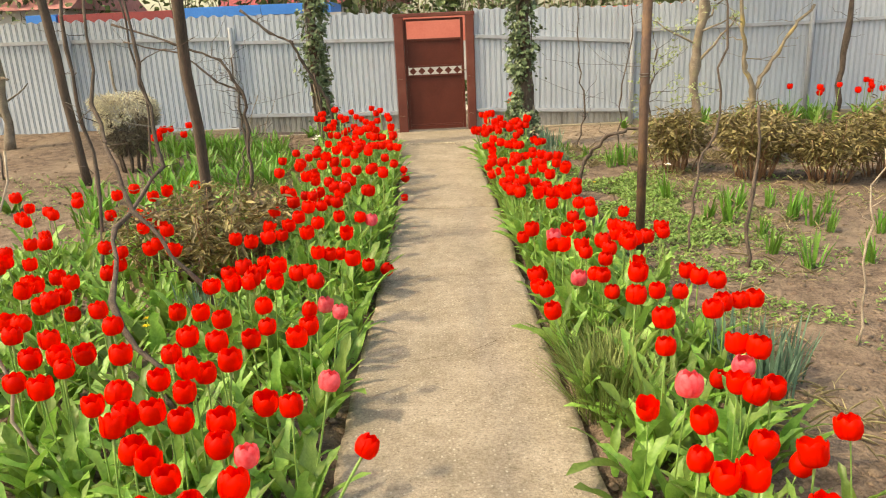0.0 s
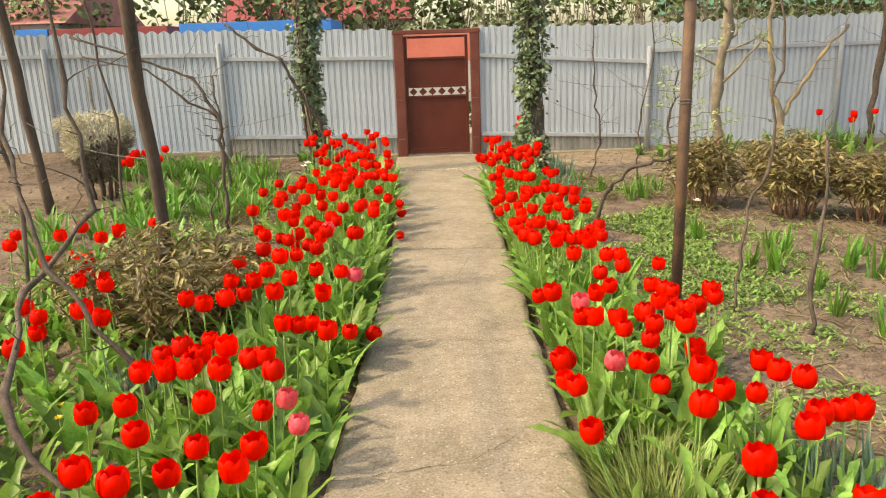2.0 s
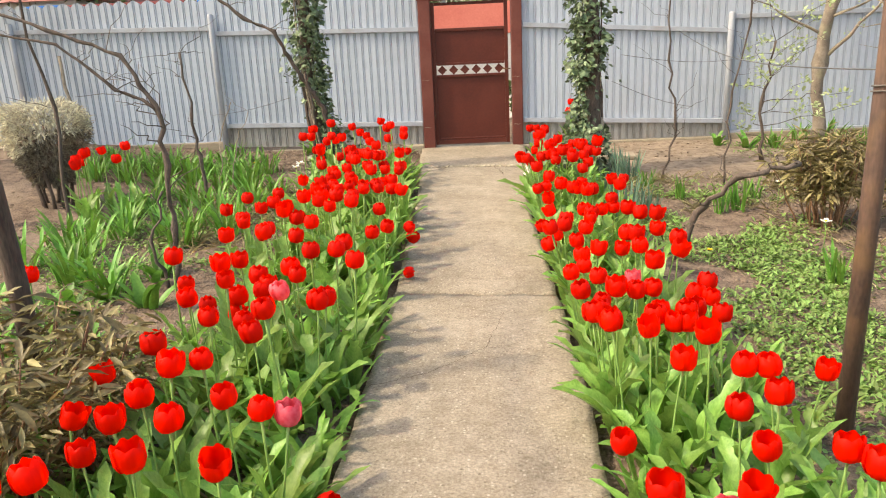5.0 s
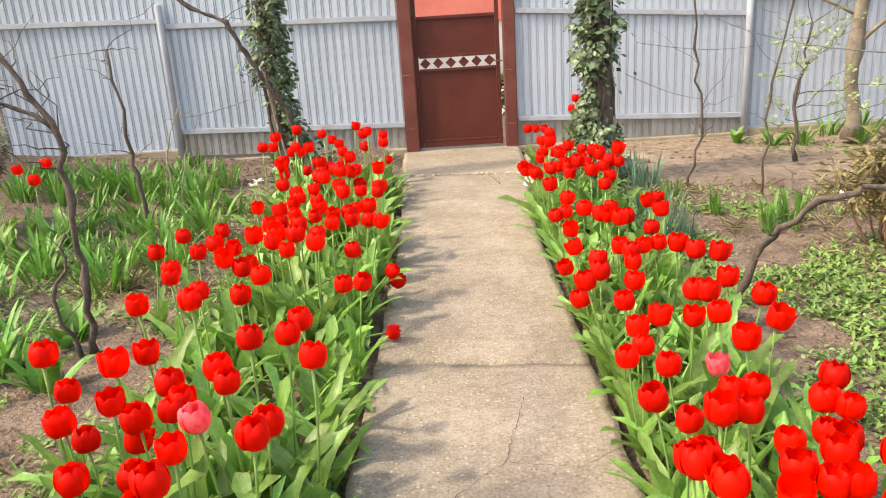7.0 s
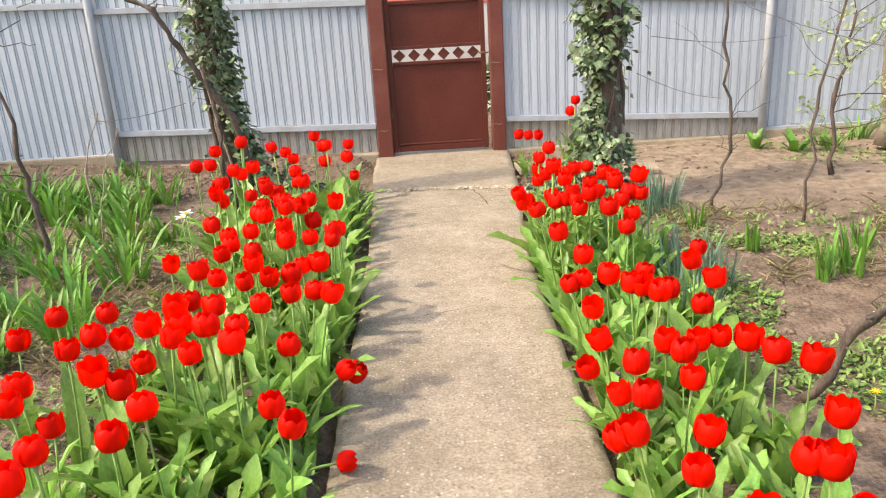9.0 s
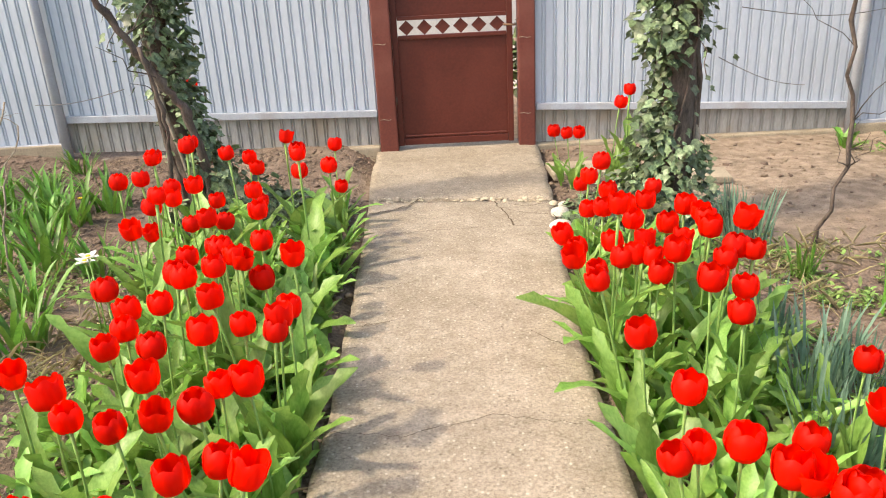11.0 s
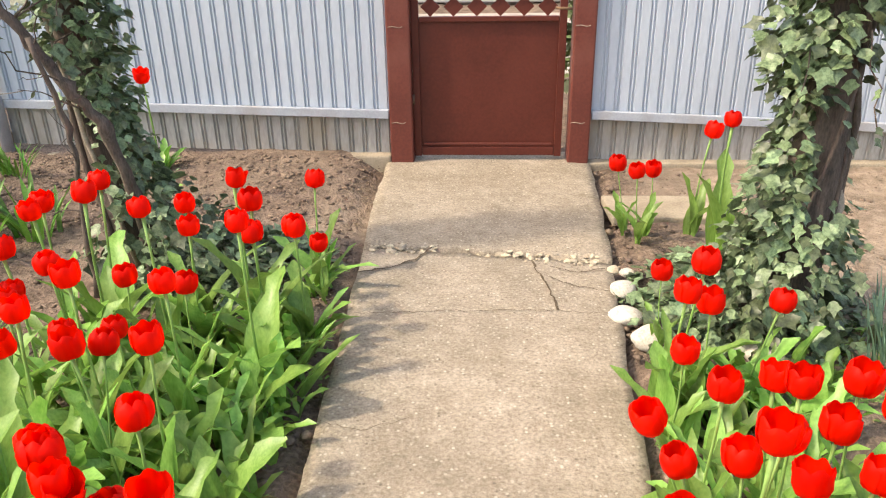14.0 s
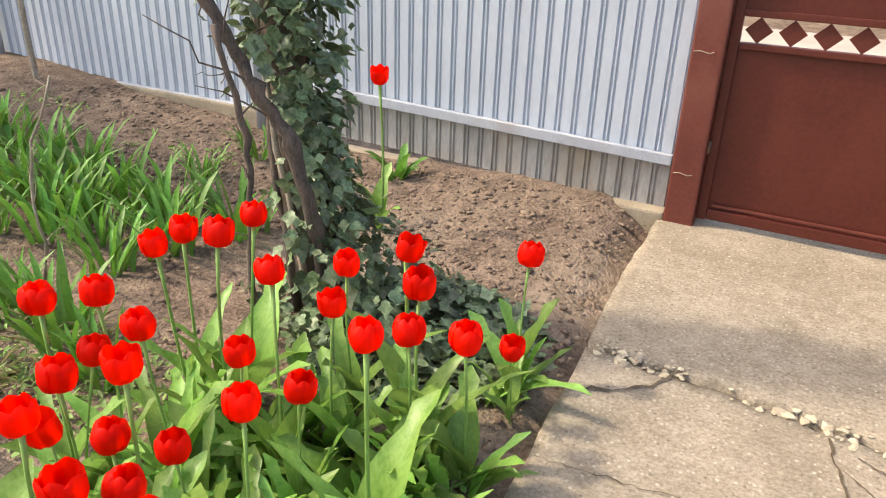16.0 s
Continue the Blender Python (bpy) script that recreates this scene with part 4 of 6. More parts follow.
# ---- ivy trunks ----
def ivy_trunk(base, lean, label, n, seed, mound, girth, bare, heavy, mound_way):
    """An old trunk with climbing stems. bare: (low, high, way) of the stretch of bark that shows; heavy: the side with most ivy."""
    rnd = random.Random(seed)
    ob = thing("ivy_covered_trunk", label, "tree", "ivy-covered trunks", at=base)
    axis = [Vector((lean[0] * t ** 1.2 + 0.045 * math.sin(5 * t + seed), lean[1] * t, 2.75 * t)) for t in np.linspace(0, 1, 18)]
    part("trunk", mesh_of("trunk", *tube_vf([Vector((0, 0, -0.1))] + axis, [girth * 1.25] + [girth * (1.1 - 0.45 * i / 17) for i in range(18)], 11, 0.16, rnd), BARK), ob)
    for k in range(6):
        ang, turn, off = rnd.uniform(0, 6.28), rnd.uniform(-0.35, 0.35), rnd.uniform(0.8, 1.25)
        path = []
        for i in range(rnd.randrange(9, 18)):
            path.append(axis[i] + Vector((math.cos(ang + i * turn), math.sin(ang + i * turn), 0)) * (girth * off + rnd.uniform(-0.012, 0.02)))
        r = rnd.uniform(0.008, 0.02)
        part("ivy_stem", mesh_of("ivy_stem", *tube_vf(path, [r * (1 - 0.03 * i) for i in range(len(path))], 6, 0.15, rnd), BARK if k % 3 else PALEBARK), ob)
    tem = [ivy_leaf_vf(q) for q in (0.048, 0.064, 0.084)]
    poses = []
    while len(poses) < n:
        t = rnd.random() ** 1.15
        i = min(16, int(t * 17))
        c = axis[i].lerp(axis[i + 1], t * 17 - i)
        ang = rnd.gauss(heavy, 0.9) if rnd.random() < 0.55 else rnd.uniform(0, 6.28)
        low, high, way = bare
        if low < c.z < high and math.cos(ang - way) > 0.05 and rnd.random() < 0.95:
            continue
        clump = noise.noise((seed + 2.2 * math.cos(ang), 2.2 * math.sin(ang), c.z * 4.2))
        if clump < -0.12 and c.z > 0.4 and rnd.random() < 0.75:
            continue
        r = girth + 0.015 + 0.16 * rnd.random() ** 1.4 * max(0.25, 0.6 + 1.1 * clump)
        p = c + Vector((math.cos(ang), math.sin(ang), 0)) * r
        swell = mound * math.exp(-(c.z / 0.34) ** 2)
        p += (Vector((math.cos(ang), math.sin(ang), 0)) + 0.8 * Vector((math.cos(mound_way), math.sin(mound_way), 0))) * swell * rnd.random() ** 0.7
        p.z = max(p.z + rnd.uniform(-0.06, 0.05), 0.03)
        poses.append((rnd.randrange(3), spun(p.x, p.y, p.z, ang + rnd.gauss(0, 0.7), rnd.uniform(0.1, 1.35), rnd.uniform(0.6, 1.15), rnd.uniform(-0.8, 0.8))))
    part("ivy", scatter("ivy", tem, poses, IVY), ob, "green ivy leaves with paler veins")
    for k in range(7):
        i = rnd.randrange(7, 16)
        ang = rnd.uniform(0, 6.28)
        a = axis[i] + Vector((math.cos(ang), math.sin(ang), 0)) * (girth + 0.08)
        w = wander(a, a + Vector((math.cos(ang) * 0.12, math.sin(ang) * 0.12, rnd.uniform(-0.3, -0.1))), 5, 0.015, rnd)
        sprig = part("ivy_sprig", mesh_of("ivy_sprig", *tube_vf(w, 0.0025, 5), BARK), ob, "thin hanging ivy shoot")
        part("leaves", scatter("leaves", tem, [(0, spun(*q, rnd.uniform(0, 6.28), rnd.uniform(0.3, 1.3), rnd.uniform(0.6, 1.0), rnd.uniform(-0.6, 0.6))) for q in w[1:]], IVY), sprig)
    return ob


ivy_trunk((-1.56, 10.42, 0), (-0.13, -0.05), "old trunk half wrapped in dark green ivy", 2600, 3, 0.30, 0.072, (0.22, 1.0, 3.5), -0.35, -0.1)
ivy_trunk((1.17, 10.0, 0), (0.12, 0.05), "upright old trunk thickly covered in green ivy", 3000, 7, 0.24, 0.088, (0.5, 1.05, -0.5), 3.6, 3.6)
vine([(-1.62, 10.12, 0.0), (-1.58, 10.1, 0.5), (-1.57, 10.1, 0.75), (-1.62, 10.05, 1.1)], 0.014, 0.010, 40, twigs=4, reach=0.2, jag=0.012)
vine([(-1.46, 10.3, 0.0), (-1.45, 10.27, 0.4), (-1.48, 10.2, 0.72), (-1.57, 10.16, 0.90), (-1.67, 10.14, 1.06), (-1.77, 10.1, 1.27), (-1.87, 10.0, 1.52), (-2.15, 10.0, 1.65), (-2.5, 10.0, 1.95)], 0.026, 0.015, 41, twigs=10, reach=0.35, label="thick twisted brown vine climbing beside the ivy", jag=0.014)


def ivy_patch(x0, x1, y0, y1, n, seed, label):
    rnd = random.Random(seed)
    tem = [ivy_leaf_vf(s) for s in (0.055, 0.07, 0.085)]
    poses = []
    for k in range(n):
        a, r = rnd.uniform(0, 6.28), rnd.random() ** 0.5
        x = (x0 + x1) / 2 + (x1 - x0) / 2 * r * math.cos(a)
        y = (y0 + y1) / 2 + (y1 - y0) / 2 * r * math.sin(a)
        poses.append((rnd.randrange(3), spun(x, y, ground_z(x, y) + rnd.uniform(0.03, 0.2) * (1.15 - r), rnd.uniform(0, 6.3), rnd.uniform(-0.3, 0.6), rnd.uniform(0.7, 1.1), rnd.uniform(-0.4, 0.4))))
    ob = part("ivy_groundcover", scatter("ivy_groundcover", tem, poses, IVY))
    tagged(ob, label, "ivy", kind="stuff")


ivy_patch(-1.65, -0.66, 10.0, 10.9, 950, 2, "creeping ivy spread on the soil below the trunk")
ivy_patch(0.62, 1.6, 9.75, 10.65, 700, 4, "creeping ivy spread on the soil beside white stones")


# ---- stones ----
def stone(x, y, s, sq, mat, label, seed, flat=0.7):
    rnd = random.Random(seed)
    bm = bmesh.new()
    bmesh.ops.create_icosphere(bm, subdivisions=3, radius=1)
    for q in bm.verts:
        k = 1 + 0.16 * noise.noise(q.co * 1.3 + Vector((seed, 0, 0))) + 0.05 * noise.noise(q.co * 4)
        q.co = Vector((q.co.x * sq, q.co.y, q.co.z * flat)) * k * s
    me = bpy.data.meshes.new("stone")
    bm.to_mesh(me)
    bm.free()
    me.polygons.foreach_set("use_smooth", [True] * len(me.polygons))
    me.materials.append(mat)
    ob = part("stone", me, at=pose(x, y, ground_z(x, y) + s * flat * 0.55, 0, 0, rnd.uniform(0, 180)))
    tagged(ob, label, "stone", "edging stones")


for i, (x, y, s, q) in enumerate(((0.63, 10.24, 0.052, 1.1), (0.61, 10.02, 0.058, 1.2), (0.67, 9.85, 0.060, 1.35), (0.78, 9.78, 0.055, 1.3), (1.05, 9.73, 0.055, 1.9), (0.68, 10.42, 0.03, 1.2))):
    stone(x, y, s, q, STONE, "rounded whitish edging stone beside the path", i + 1)
stone(0.62, 10.45, 0.028, 1.2, RUBBLE, "small broken concrete lump at the path edge", 9)
plate = part("paving_plate", box("paving_plate", (0.62, 0.34, 0.05), FOOTING, 0.012), at=pose(1.0, 11.2, -0.035, 0, 1, 3))
tagged(plate, "flat weathered concrete paving plate sunk in soil", "paving plate")
plate2 = part("paving_plate", box("paving_plate", (0.42, 0.24, 0.05), FOOTING, 0.012), at=pose(1.65, 10.92, -0.035, 1, 0, -4))
tagged(plate2, "flat weathered concrete paving plate sunk in soil", "paving plate")


# ---- shrubs ----
def shrub(x, y, w, h, n, seed, mat, stem_mat, label, name="peony_bush", leaf=(0.095, 0.022), bare=0.3, stems=22):
    """Many stems that fan out, with lance-shaped leaves in hands at their ends."""
    rnd = random.Random(seed)
    ob = thing(name, label, "shrub", at=(x, y, ground_z(x, y)))
    poses = []
    for k in range(stems):
        a, r = rnd.uniform(0, 6.28), rnd.random() ** 0.5
        foot = Vector((math.cos(a) * r * w * 0.22, math.sin(a) * r * w * 0.22, -0.03))
        tip = Vector((math.cos(a) * r * w * 0.5, math.sin(a) * r * w * 0.45, h * rnd.uniform(0.75, 1.0) * (1 - 0.3 * r * r)))
        p = wander(foot, tip, 5, 0.02, rnd)
        part("stem", mesh_of("stem", *tube_vf(p, [0.008, 0.007, 0.006, 0.005, 0.004, 0.002], 5), stem_mat), ob)
        for j in range(n // stems):
            t = bare + (1 - bare) * rnd.random() ** 0.7
            i = min(4, int(t * 5))
            c = p[i].lerp(p[i + 1], t * 5 - i)
            yaw = rnd.uniform(0, 6.28)
            d = rnd.uniform(0.0, 0.10)
            poses.append((rnd.randrange(2), spun(c.x + math.cos(yaw) * d, c.y + math.sin(yaw) * d, c.z + rnd.uniform(-0.02, 0.03), yaw, rnd.uniform(-0.7, 0.8), rnd.uniform(0.6, 1.2), rnd.uniform(-0.8, 0.8))))
    part("foliage", scatter("foliage", [flat_leaf_vf(*leaf), flat_leaf_vf(leaf[0] * 0.8, leaf[1] * 0.8)], poses, mat), ob)


shrub(-1.75, 4.72, 1.25, 0.74, 3400, 1, PEONY, PEONYSTEM, "bushy bronze-green peony among the red tulips", bare=0.05, stems=40)
for i, (x, y, w, h) in enumerate(((2.62, 7.85, 0.85, 0.78), (3.25, 7.35, 0.8, 0.70), (3.85, 6.95, 0.8, 0.74), (4.5, 7.1, 0.85, 0.72), (3.6, 8.3, 0.8, 0.76))):
    shrub(x, y, w, h * (0.95 + 0.2 * (i % 2)), 2600, 10 + i, PEONY, PEONYSTEM, "bronze-green peony bush with bare reddish stems below", bare=0.4, stems=30)


def straw_bush(x, y, seed):
    """A clipped, dried-out bush, broad and flat on top and narrowing to a few stems."""
    rnd = random.Random(seed)
    ob = thing("straw_bush", "pale straw-coloured dry clipped bush on dark stems", "shrub", at=(x, y, ground_z(x, y)))
    for k in range(9):
        a = 0.7 * k
        part("stem", mesh_of("stem", *tube_vf(wander((0.12 * math.cos(a), 0.12 * math.sin(a), -0.03), (0.26 * math.cos(a), 0.26 * math.sin(a), 0.75), 5, 0.02, rnd), 0.018, 5), BARK), ob)
    poses = []
    for k in range(11000):
        z = rnd.uniform(0.22, 0.96)
        rad = 0.13 + 0.22 * smooth(0.15, 0.75, z) - 0.10 * smooth(0.85, 1.0, z)
        a = rnd.uniform(0, 6.28)
        rad *= 1 + 0.30 * noise.noise((z * 6, 2.2 * math.cos(a), 2.2 * math.sin(a)))
        r = rad * (1 - 0.35 * rnd.random() ** 2) if z < 0.93 else rad * rnd.random() ** 0.5
        poses.append((0, spun(r * math.cos(a), r * math.sin(a), z, a + rnd.uniform(-0.8, 0.8), rnd.uniform(-1.2, 0.9), rnd.uniform(0.6, 1.3), rnd.uniform(-1, 1))))
    # pale straw above about 0.6 m, darker grey-brown below a wavy line
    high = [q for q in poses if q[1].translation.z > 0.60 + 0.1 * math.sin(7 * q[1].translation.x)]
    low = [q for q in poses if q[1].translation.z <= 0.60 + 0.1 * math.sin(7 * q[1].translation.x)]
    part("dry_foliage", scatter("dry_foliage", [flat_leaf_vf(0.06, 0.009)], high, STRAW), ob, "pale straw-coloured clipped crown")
    part("dry_skirt", scatter("dry_skirt", [flat_leaf_vf(0.07, 0.006)], low, LOWTWIG), ob, "darker grey-brown twigs below")


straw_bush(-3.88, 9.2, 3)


# ---- clumps ----
def clump_mesh(name, n, length, width, mat, seed, spread=0.1, lean=(0.05, 0.6), droop=(0.3, 1.3), fold=0.3, segs=5):
    rnd = random.Random(seed)
    tem = [blade_vf(1, width / length, rnd.uniform(*lean), rnd.uniform(*droop), fold, segs, 0.6) for _ in range(8)]
    poses = []
    for k in range(n):
        a, r = rnd.uniform(0, 6.28), spread * rnd.random() ** 0.5
        poses.append((rnd.randrange(8), spun(r * math.cos(a), r * math.sin(a), -0.02, a + rnd.gauss(0, 0.7), 0, length * rnd.uniform(0.55, 1.1))))
    return scatter(name, tem, poses, mat)


def clumps(name, meshes, spots, label, category, group, size=(0.8, 1.2), seed=1):
    rnd = random.Random(seed)
    for x, y in spots:
        ob = part(name, meshes[rnd.randrange(len(meshes))], at=spun(x, y, ground_z(x, y), rnd.uniform(0, 6.28), 0, rnd.uniform(*size)))
        tagged(ob, label, category, group)


def spots(x0, x1, y0, y1, n, gap, seed):
    rnd = random.Random(seed)
    out = []
    for k in range(n * 30):
        p = (rnd.uniform(x0, x1), rnd.uniform(y0, y1))
        if all(math.hypot(p[0] - q[0], p[1] - q[1]) > gap for q in out):
            out.append(p)
        if len(out) == n:
            break
    return out


def leafy_clump(name, n, length, width, mat, seed, spread, lean, droop, fold, segs):
    """A clump whose blades are parts of their own, on eight shared meshes."""
    rnd = random.Random(seed)
    tem = [mesh_of("leaf", *blade_vf(length, width, rnd.uniform(*lean), rnd.uniform(*droop), fold, segs, 0.6), mat) for _ in range(8)]
    return [(rnd.randrange(8), rnd.uniform(0, 6.28), spread * rnd.random() ** 0.5, rnd.gauss(0, 0.7), rnd.uniform(0.55, 1.1)) for _ in range(n)], tem


def leafy_clumps(name, kind_of, places, label, category, group, size=(0.8, 1.2), seed=1):
    rnd = random.Random(seed)
    for x, y in places:
        ob = thing(name, label, category, group, at=spun(x, y, ground_z(x, y), rnd.uniform(0, 6.28), 0, rnd.uniform(*size)))
        layout, tem = kind_of
        for k, a, r, twist, s in layout:
            part("leaf", tem[(k + rnd.randrange(3)) % 8], ob, at=spun(r * math.cos(a), r * math.sin(a), -0.02, a + twist + rnd.uniform(-0.3, 0.3), 0, s * rnd.uniform(0.85, 1.1)))


LILY = leafy_clump("daylily_clump", 24, 0.36, 0.030, STRAP_ONE, 1, 0.10, (0.05, 0.6), (0.4, 1.4), 0.3, 5)
leafy_clumps("daylily_clump", LILY, spots(-4.2, -2.3, 10.2, 10.95, 30, 0.21, 1) + spots(-3.2, -1.85, 7.7, 9.8, 22, 0.27, 2) + spots(-3.7, -2.3, 6.2, 7.6, 9, 0.34, 3) + spots(3.4, 6.2, 11.1, 11.7, 10, 0.32, 4), "bright green arching daylily clump", "daylily", "daylilies by the fence")
leafy_clumps("daylily_clump", LILY, [(-2.85, 11.6), (-2.95, 11.25)], "small bright green daylily clump at the fence", "daylily", "daylilies by the fence", (0.6, 0.8))
IRIS = leafy_clump("iris_clump", 18, 0.34, 0.028, STRAP_ONE, 5, 0.07, (0.0, 0.35), (0.05, 0.4), 0.3, 5)
leafy_clumps("iris_clump", IRIS, [(2.15, 8.32), (2.0, 8.3), (1.8, 8.8), (2.4, 8.7), (2.2, 5.8), (2.55, 6.0), (2.4, 5.2), (2.9, 5.4), (3.1, 5.9), (2.1, 6.6), (1.6, 9.2)] + spots(2.1, 4.0, 4.2, 6.3, 12, 0.35, 8), "upright green iris clump in bare soil", "iris", "irises in the soil", (0.5, 0.95))
WIDE = leafy_clump("broadleaf_clump", 11, 0.24, 0.07, STRAP_ONE, 12, 0.05, (0.3, 0.9), (0.5, 1.1), 0.4, 6)
leafy_clumps("broadleaf_clump", WIDE, spots(-2.9, -1.9, 5.4, 7.2, 12, 0.3, 5) + [(-3.6, 5.2), (-3.0, 5.8), (-4.4, 7.2), (-4.9, 7.6), (3.0, 11.6), (3.3, 11.4), (3.6, 11.6), (-2.0, 11.75)], "low clump of broad green leaves", "plant", "broadleaf clumps")
BLUEC = leafy_clump("narcissus_clump", 50, 0.32, 0.013, BLUEGREEN_ONE, 7, 0.11, (0.0, 0.5), (0.1, 0.6), 0.3, 5)
leafy_clumps("narcissus_clump", BLUEC, [(1.28, 2.6), (1.42, 2.8), (1.27, 2.9), (1.15, 7.9), (1.2, 8.2), (1.2, 8.6), (1.4, 8.3), (1.5, 9.6), (1.58, 9.8), (-1.6, 3.9), (-1.5, 3.8)], "blue-green narrow-leaved narcissus clump", "narcissus", "narcissus clumps")
SEDGEC = [clump_mesh("sedge_tuft", 380, 0.30, 0.006, SEDGE, s, 0.15, (0.0, 0.8), (0.3, 1.2)) for s in (9,)]
clumps("sedge_tuft", SEDGEC, [(0.60, 2.6), (0.64, 2.8), (0.60, 2.98)], "olive-green fine-leaved sedge tuft at the path edge", "sedge", "sedge tufts")


def sown(name, label, regions, tem, mat, seed, size=(0.7, 1.3), category="weeds"):
    """Small plants that nobody could count, strewn over stretches of the beds."""
    rnd = random.Random(seed)
    poses = []
    for x0, x1, y0, y1, n in regions:
        for k in range(n):
            x, y = rnd.uniform(x0, x1), rnd.uniform(y0, y1)
            l, r = edges_path(y)
            if l - 0.01 < x < r + 0.01 or noise.noise((x * 1.4, y * 1.4, seed)) < -0.12:
                continue
            z, yaw = ground_z(x, y), rnd.uniform(0, 6.28)
            for j in range(5):
                poses.append((rnd.randrange(len(tem)), spun(x + rnd.gauss(0, 0.025), y + rnd.gauss(0, 0.025), z + rnd.uniform(-0.005, 0.03), yaw + 1.25 * j + rnd.uniform(-0.3, 0.3), rnd.uniform(-0.9, 0.0), rnd.uniform(*size), rnd.uniform(-0.5, 0.5))))
    ob = part(name, scatter(name, tem, poses, mat))
    tagged(ob, label, category, kind="stuff")


sown("low_weeds", "low green chickweed and seedlings over the soil",
     [(1.25, 2.1, 3.4, 5.0, 420), (1.3, 2.2, 5.0, 9.0, 2400), (1.2, 1.7, 9.0, 10.0, 160), (1.7, 2.7, 4.6, 8.6, 900), (-3.2, -1.35, 5.4, 9.9, 2300), (-1.6, -0.5, 1.0, 9.9, 700), (0.65, 1.3, 1.0, 9.6, 500), (-5.5, -3, 3, 9, 500), (2.0, 4.6, 2.5, 9, 620), (3.0, 6.5, 10.6, 11.8, 350), (-4.8, -2.6, 10.9, 11.6, 120), (1.4, 3.2, 8.4, 9.5, 160)],
     [flat_leaf_vf(0.034, 0.016), flat_leaf_vf(0.045, 0.014), flat_leaf_vf(0.024, 0.016)], WEED, 6)
sown("dry_grass", "dry pale grass blades in the soil", [(-2.4, -1.5, 7.6, 9.9, 260), (1.4, 3.4, 8.2, 9.6, 220), (2, 4, 4, 8, 160), (-1.5, -0.6, 2, 9, 120), (1.2, 1.8, 2, 4, 90)],
     [flat_leaf_vf(0.13, 0.006), flat_leaf_vf(0.09, 0.005)], DRYGRASS, 9, category="grass")


# ---- tulips ----
def petal_vf(radius, height, yaw, half, flare, rnd):
    v, f = [], []
    rows, cols = 6, 4
    prof = (0.25, 0.82, 1.02, 1.03, 0.93 + flare, 0.70 + flare * 2.0)
    wide = (0.75, 1.0, 1.0, 1.0, 0.92, 0.52)
    up = (0.0, 0.12, 0.36, 0.64, 0.89, 1.0)
    k = rnd.uniform(-0.05, 0.05)
    for i in range(rows):
        for j in range(cols + 1):
            s = (j / cols - 0.5) * 2
            a = yaw + s * half * wide[i]
            r = radius * (prof[i] + k * up[i]) * (1 + 0.05 * (1 - s * s))
            z = height * up[i] - 0.11 * height * s * s * up[i] ** 3 + height * rnd.uniform(-0.02, 0.02) * (i > 3)
            v.append(Vector((r * math.cos(a), r * math.sin(a), z)))
    n = cols + 1
    for i in range(rows - 1):
        for j in range(cols):
            a = i * n + j
            f.append((a, a + 1, a + n + 1, a + n))
    return v, f


def flower_vf(seed, flare):
    rnd = random.Random(seed)
    chunks = [petal_vf(0.030, 0.070, 1.047 + k * 2.094, 0.74, flare, rnd) for k in range(3)]
    chunks += [petal_vf(0.0345, 0.068, k * 2.094, 0.82, flare, rnd) for k in range(3)]
    return join_vf(chunks)


KITS = []
for k in range(8):
    rk = random.Random(50 + k)
    lean = rk.uniform(0.0, 0.03)
    stem = [Vector((lean * t * t, 0.012 * math.sin(2.5 * t + k), 0.40 * t)) for t in np.linspace(0, 1, 7)]
    leaves = [blade_vf(rk.uniform(0.22, 0.34), rk.uniform(0.045, 0.085), rk.uniform(0.12, 0.6), rk.uniform(0.3, 1.3), rk.uniform(0.25, 0.6), 7, 0.28, 1.6, rk.uniform(-0.5, 0.5)) for _ in range(3)]
    KITS.append({"tip": stem[-1], "stem": tube_vf(stem, [0.0042, 0.0038, 0.0035, 0.0033, 0.0032, 0.0032, 0.0048], 6),
                 "flower": flower_vf(k, (0.02, -0.04, 0.07, 0.0, 0.11, -0.05, 0.04, 0.17)[k]), "leaves": leaves, "tilt": rk.uniform(-0.1, 0.35)})

RED_LABEL = "bright red tulip in full bloom on a green stalk"
PINK_LABEL = "faded pink tulip in bloom among red ones"
MODELS, DRIFT, COUNT = {}, {"petals": [], "stems": [], "leaves": []}, [0]
TUL = random.Random(77)


def tulip_model(k, colour):
    kit = KITS[k]
    ob = thing("tulip", RED_LABEL if colour == "red" else PINK_LABEL, "tulip", "tulips along the path")
    part("stalk", mesh_of("stalk", *kit["stem"], STALK), ob)
    part("flower", mesh_of("flower", *kit["flower"], PETAL if colour == "red" else PINK), ob, at=spun(*(kit["tip"] - Vector((0, 0, 0.004))), 0, kit["tilt"]))
    for j, lf in enumerate(kit["leaves"]):
        part("leaf", mesh_of("leaf", *lf, LEAF), ob, at=spun(0, 0, -0.015 + 0.03 * j, 0.6 + 2.2 * j))
    return ob


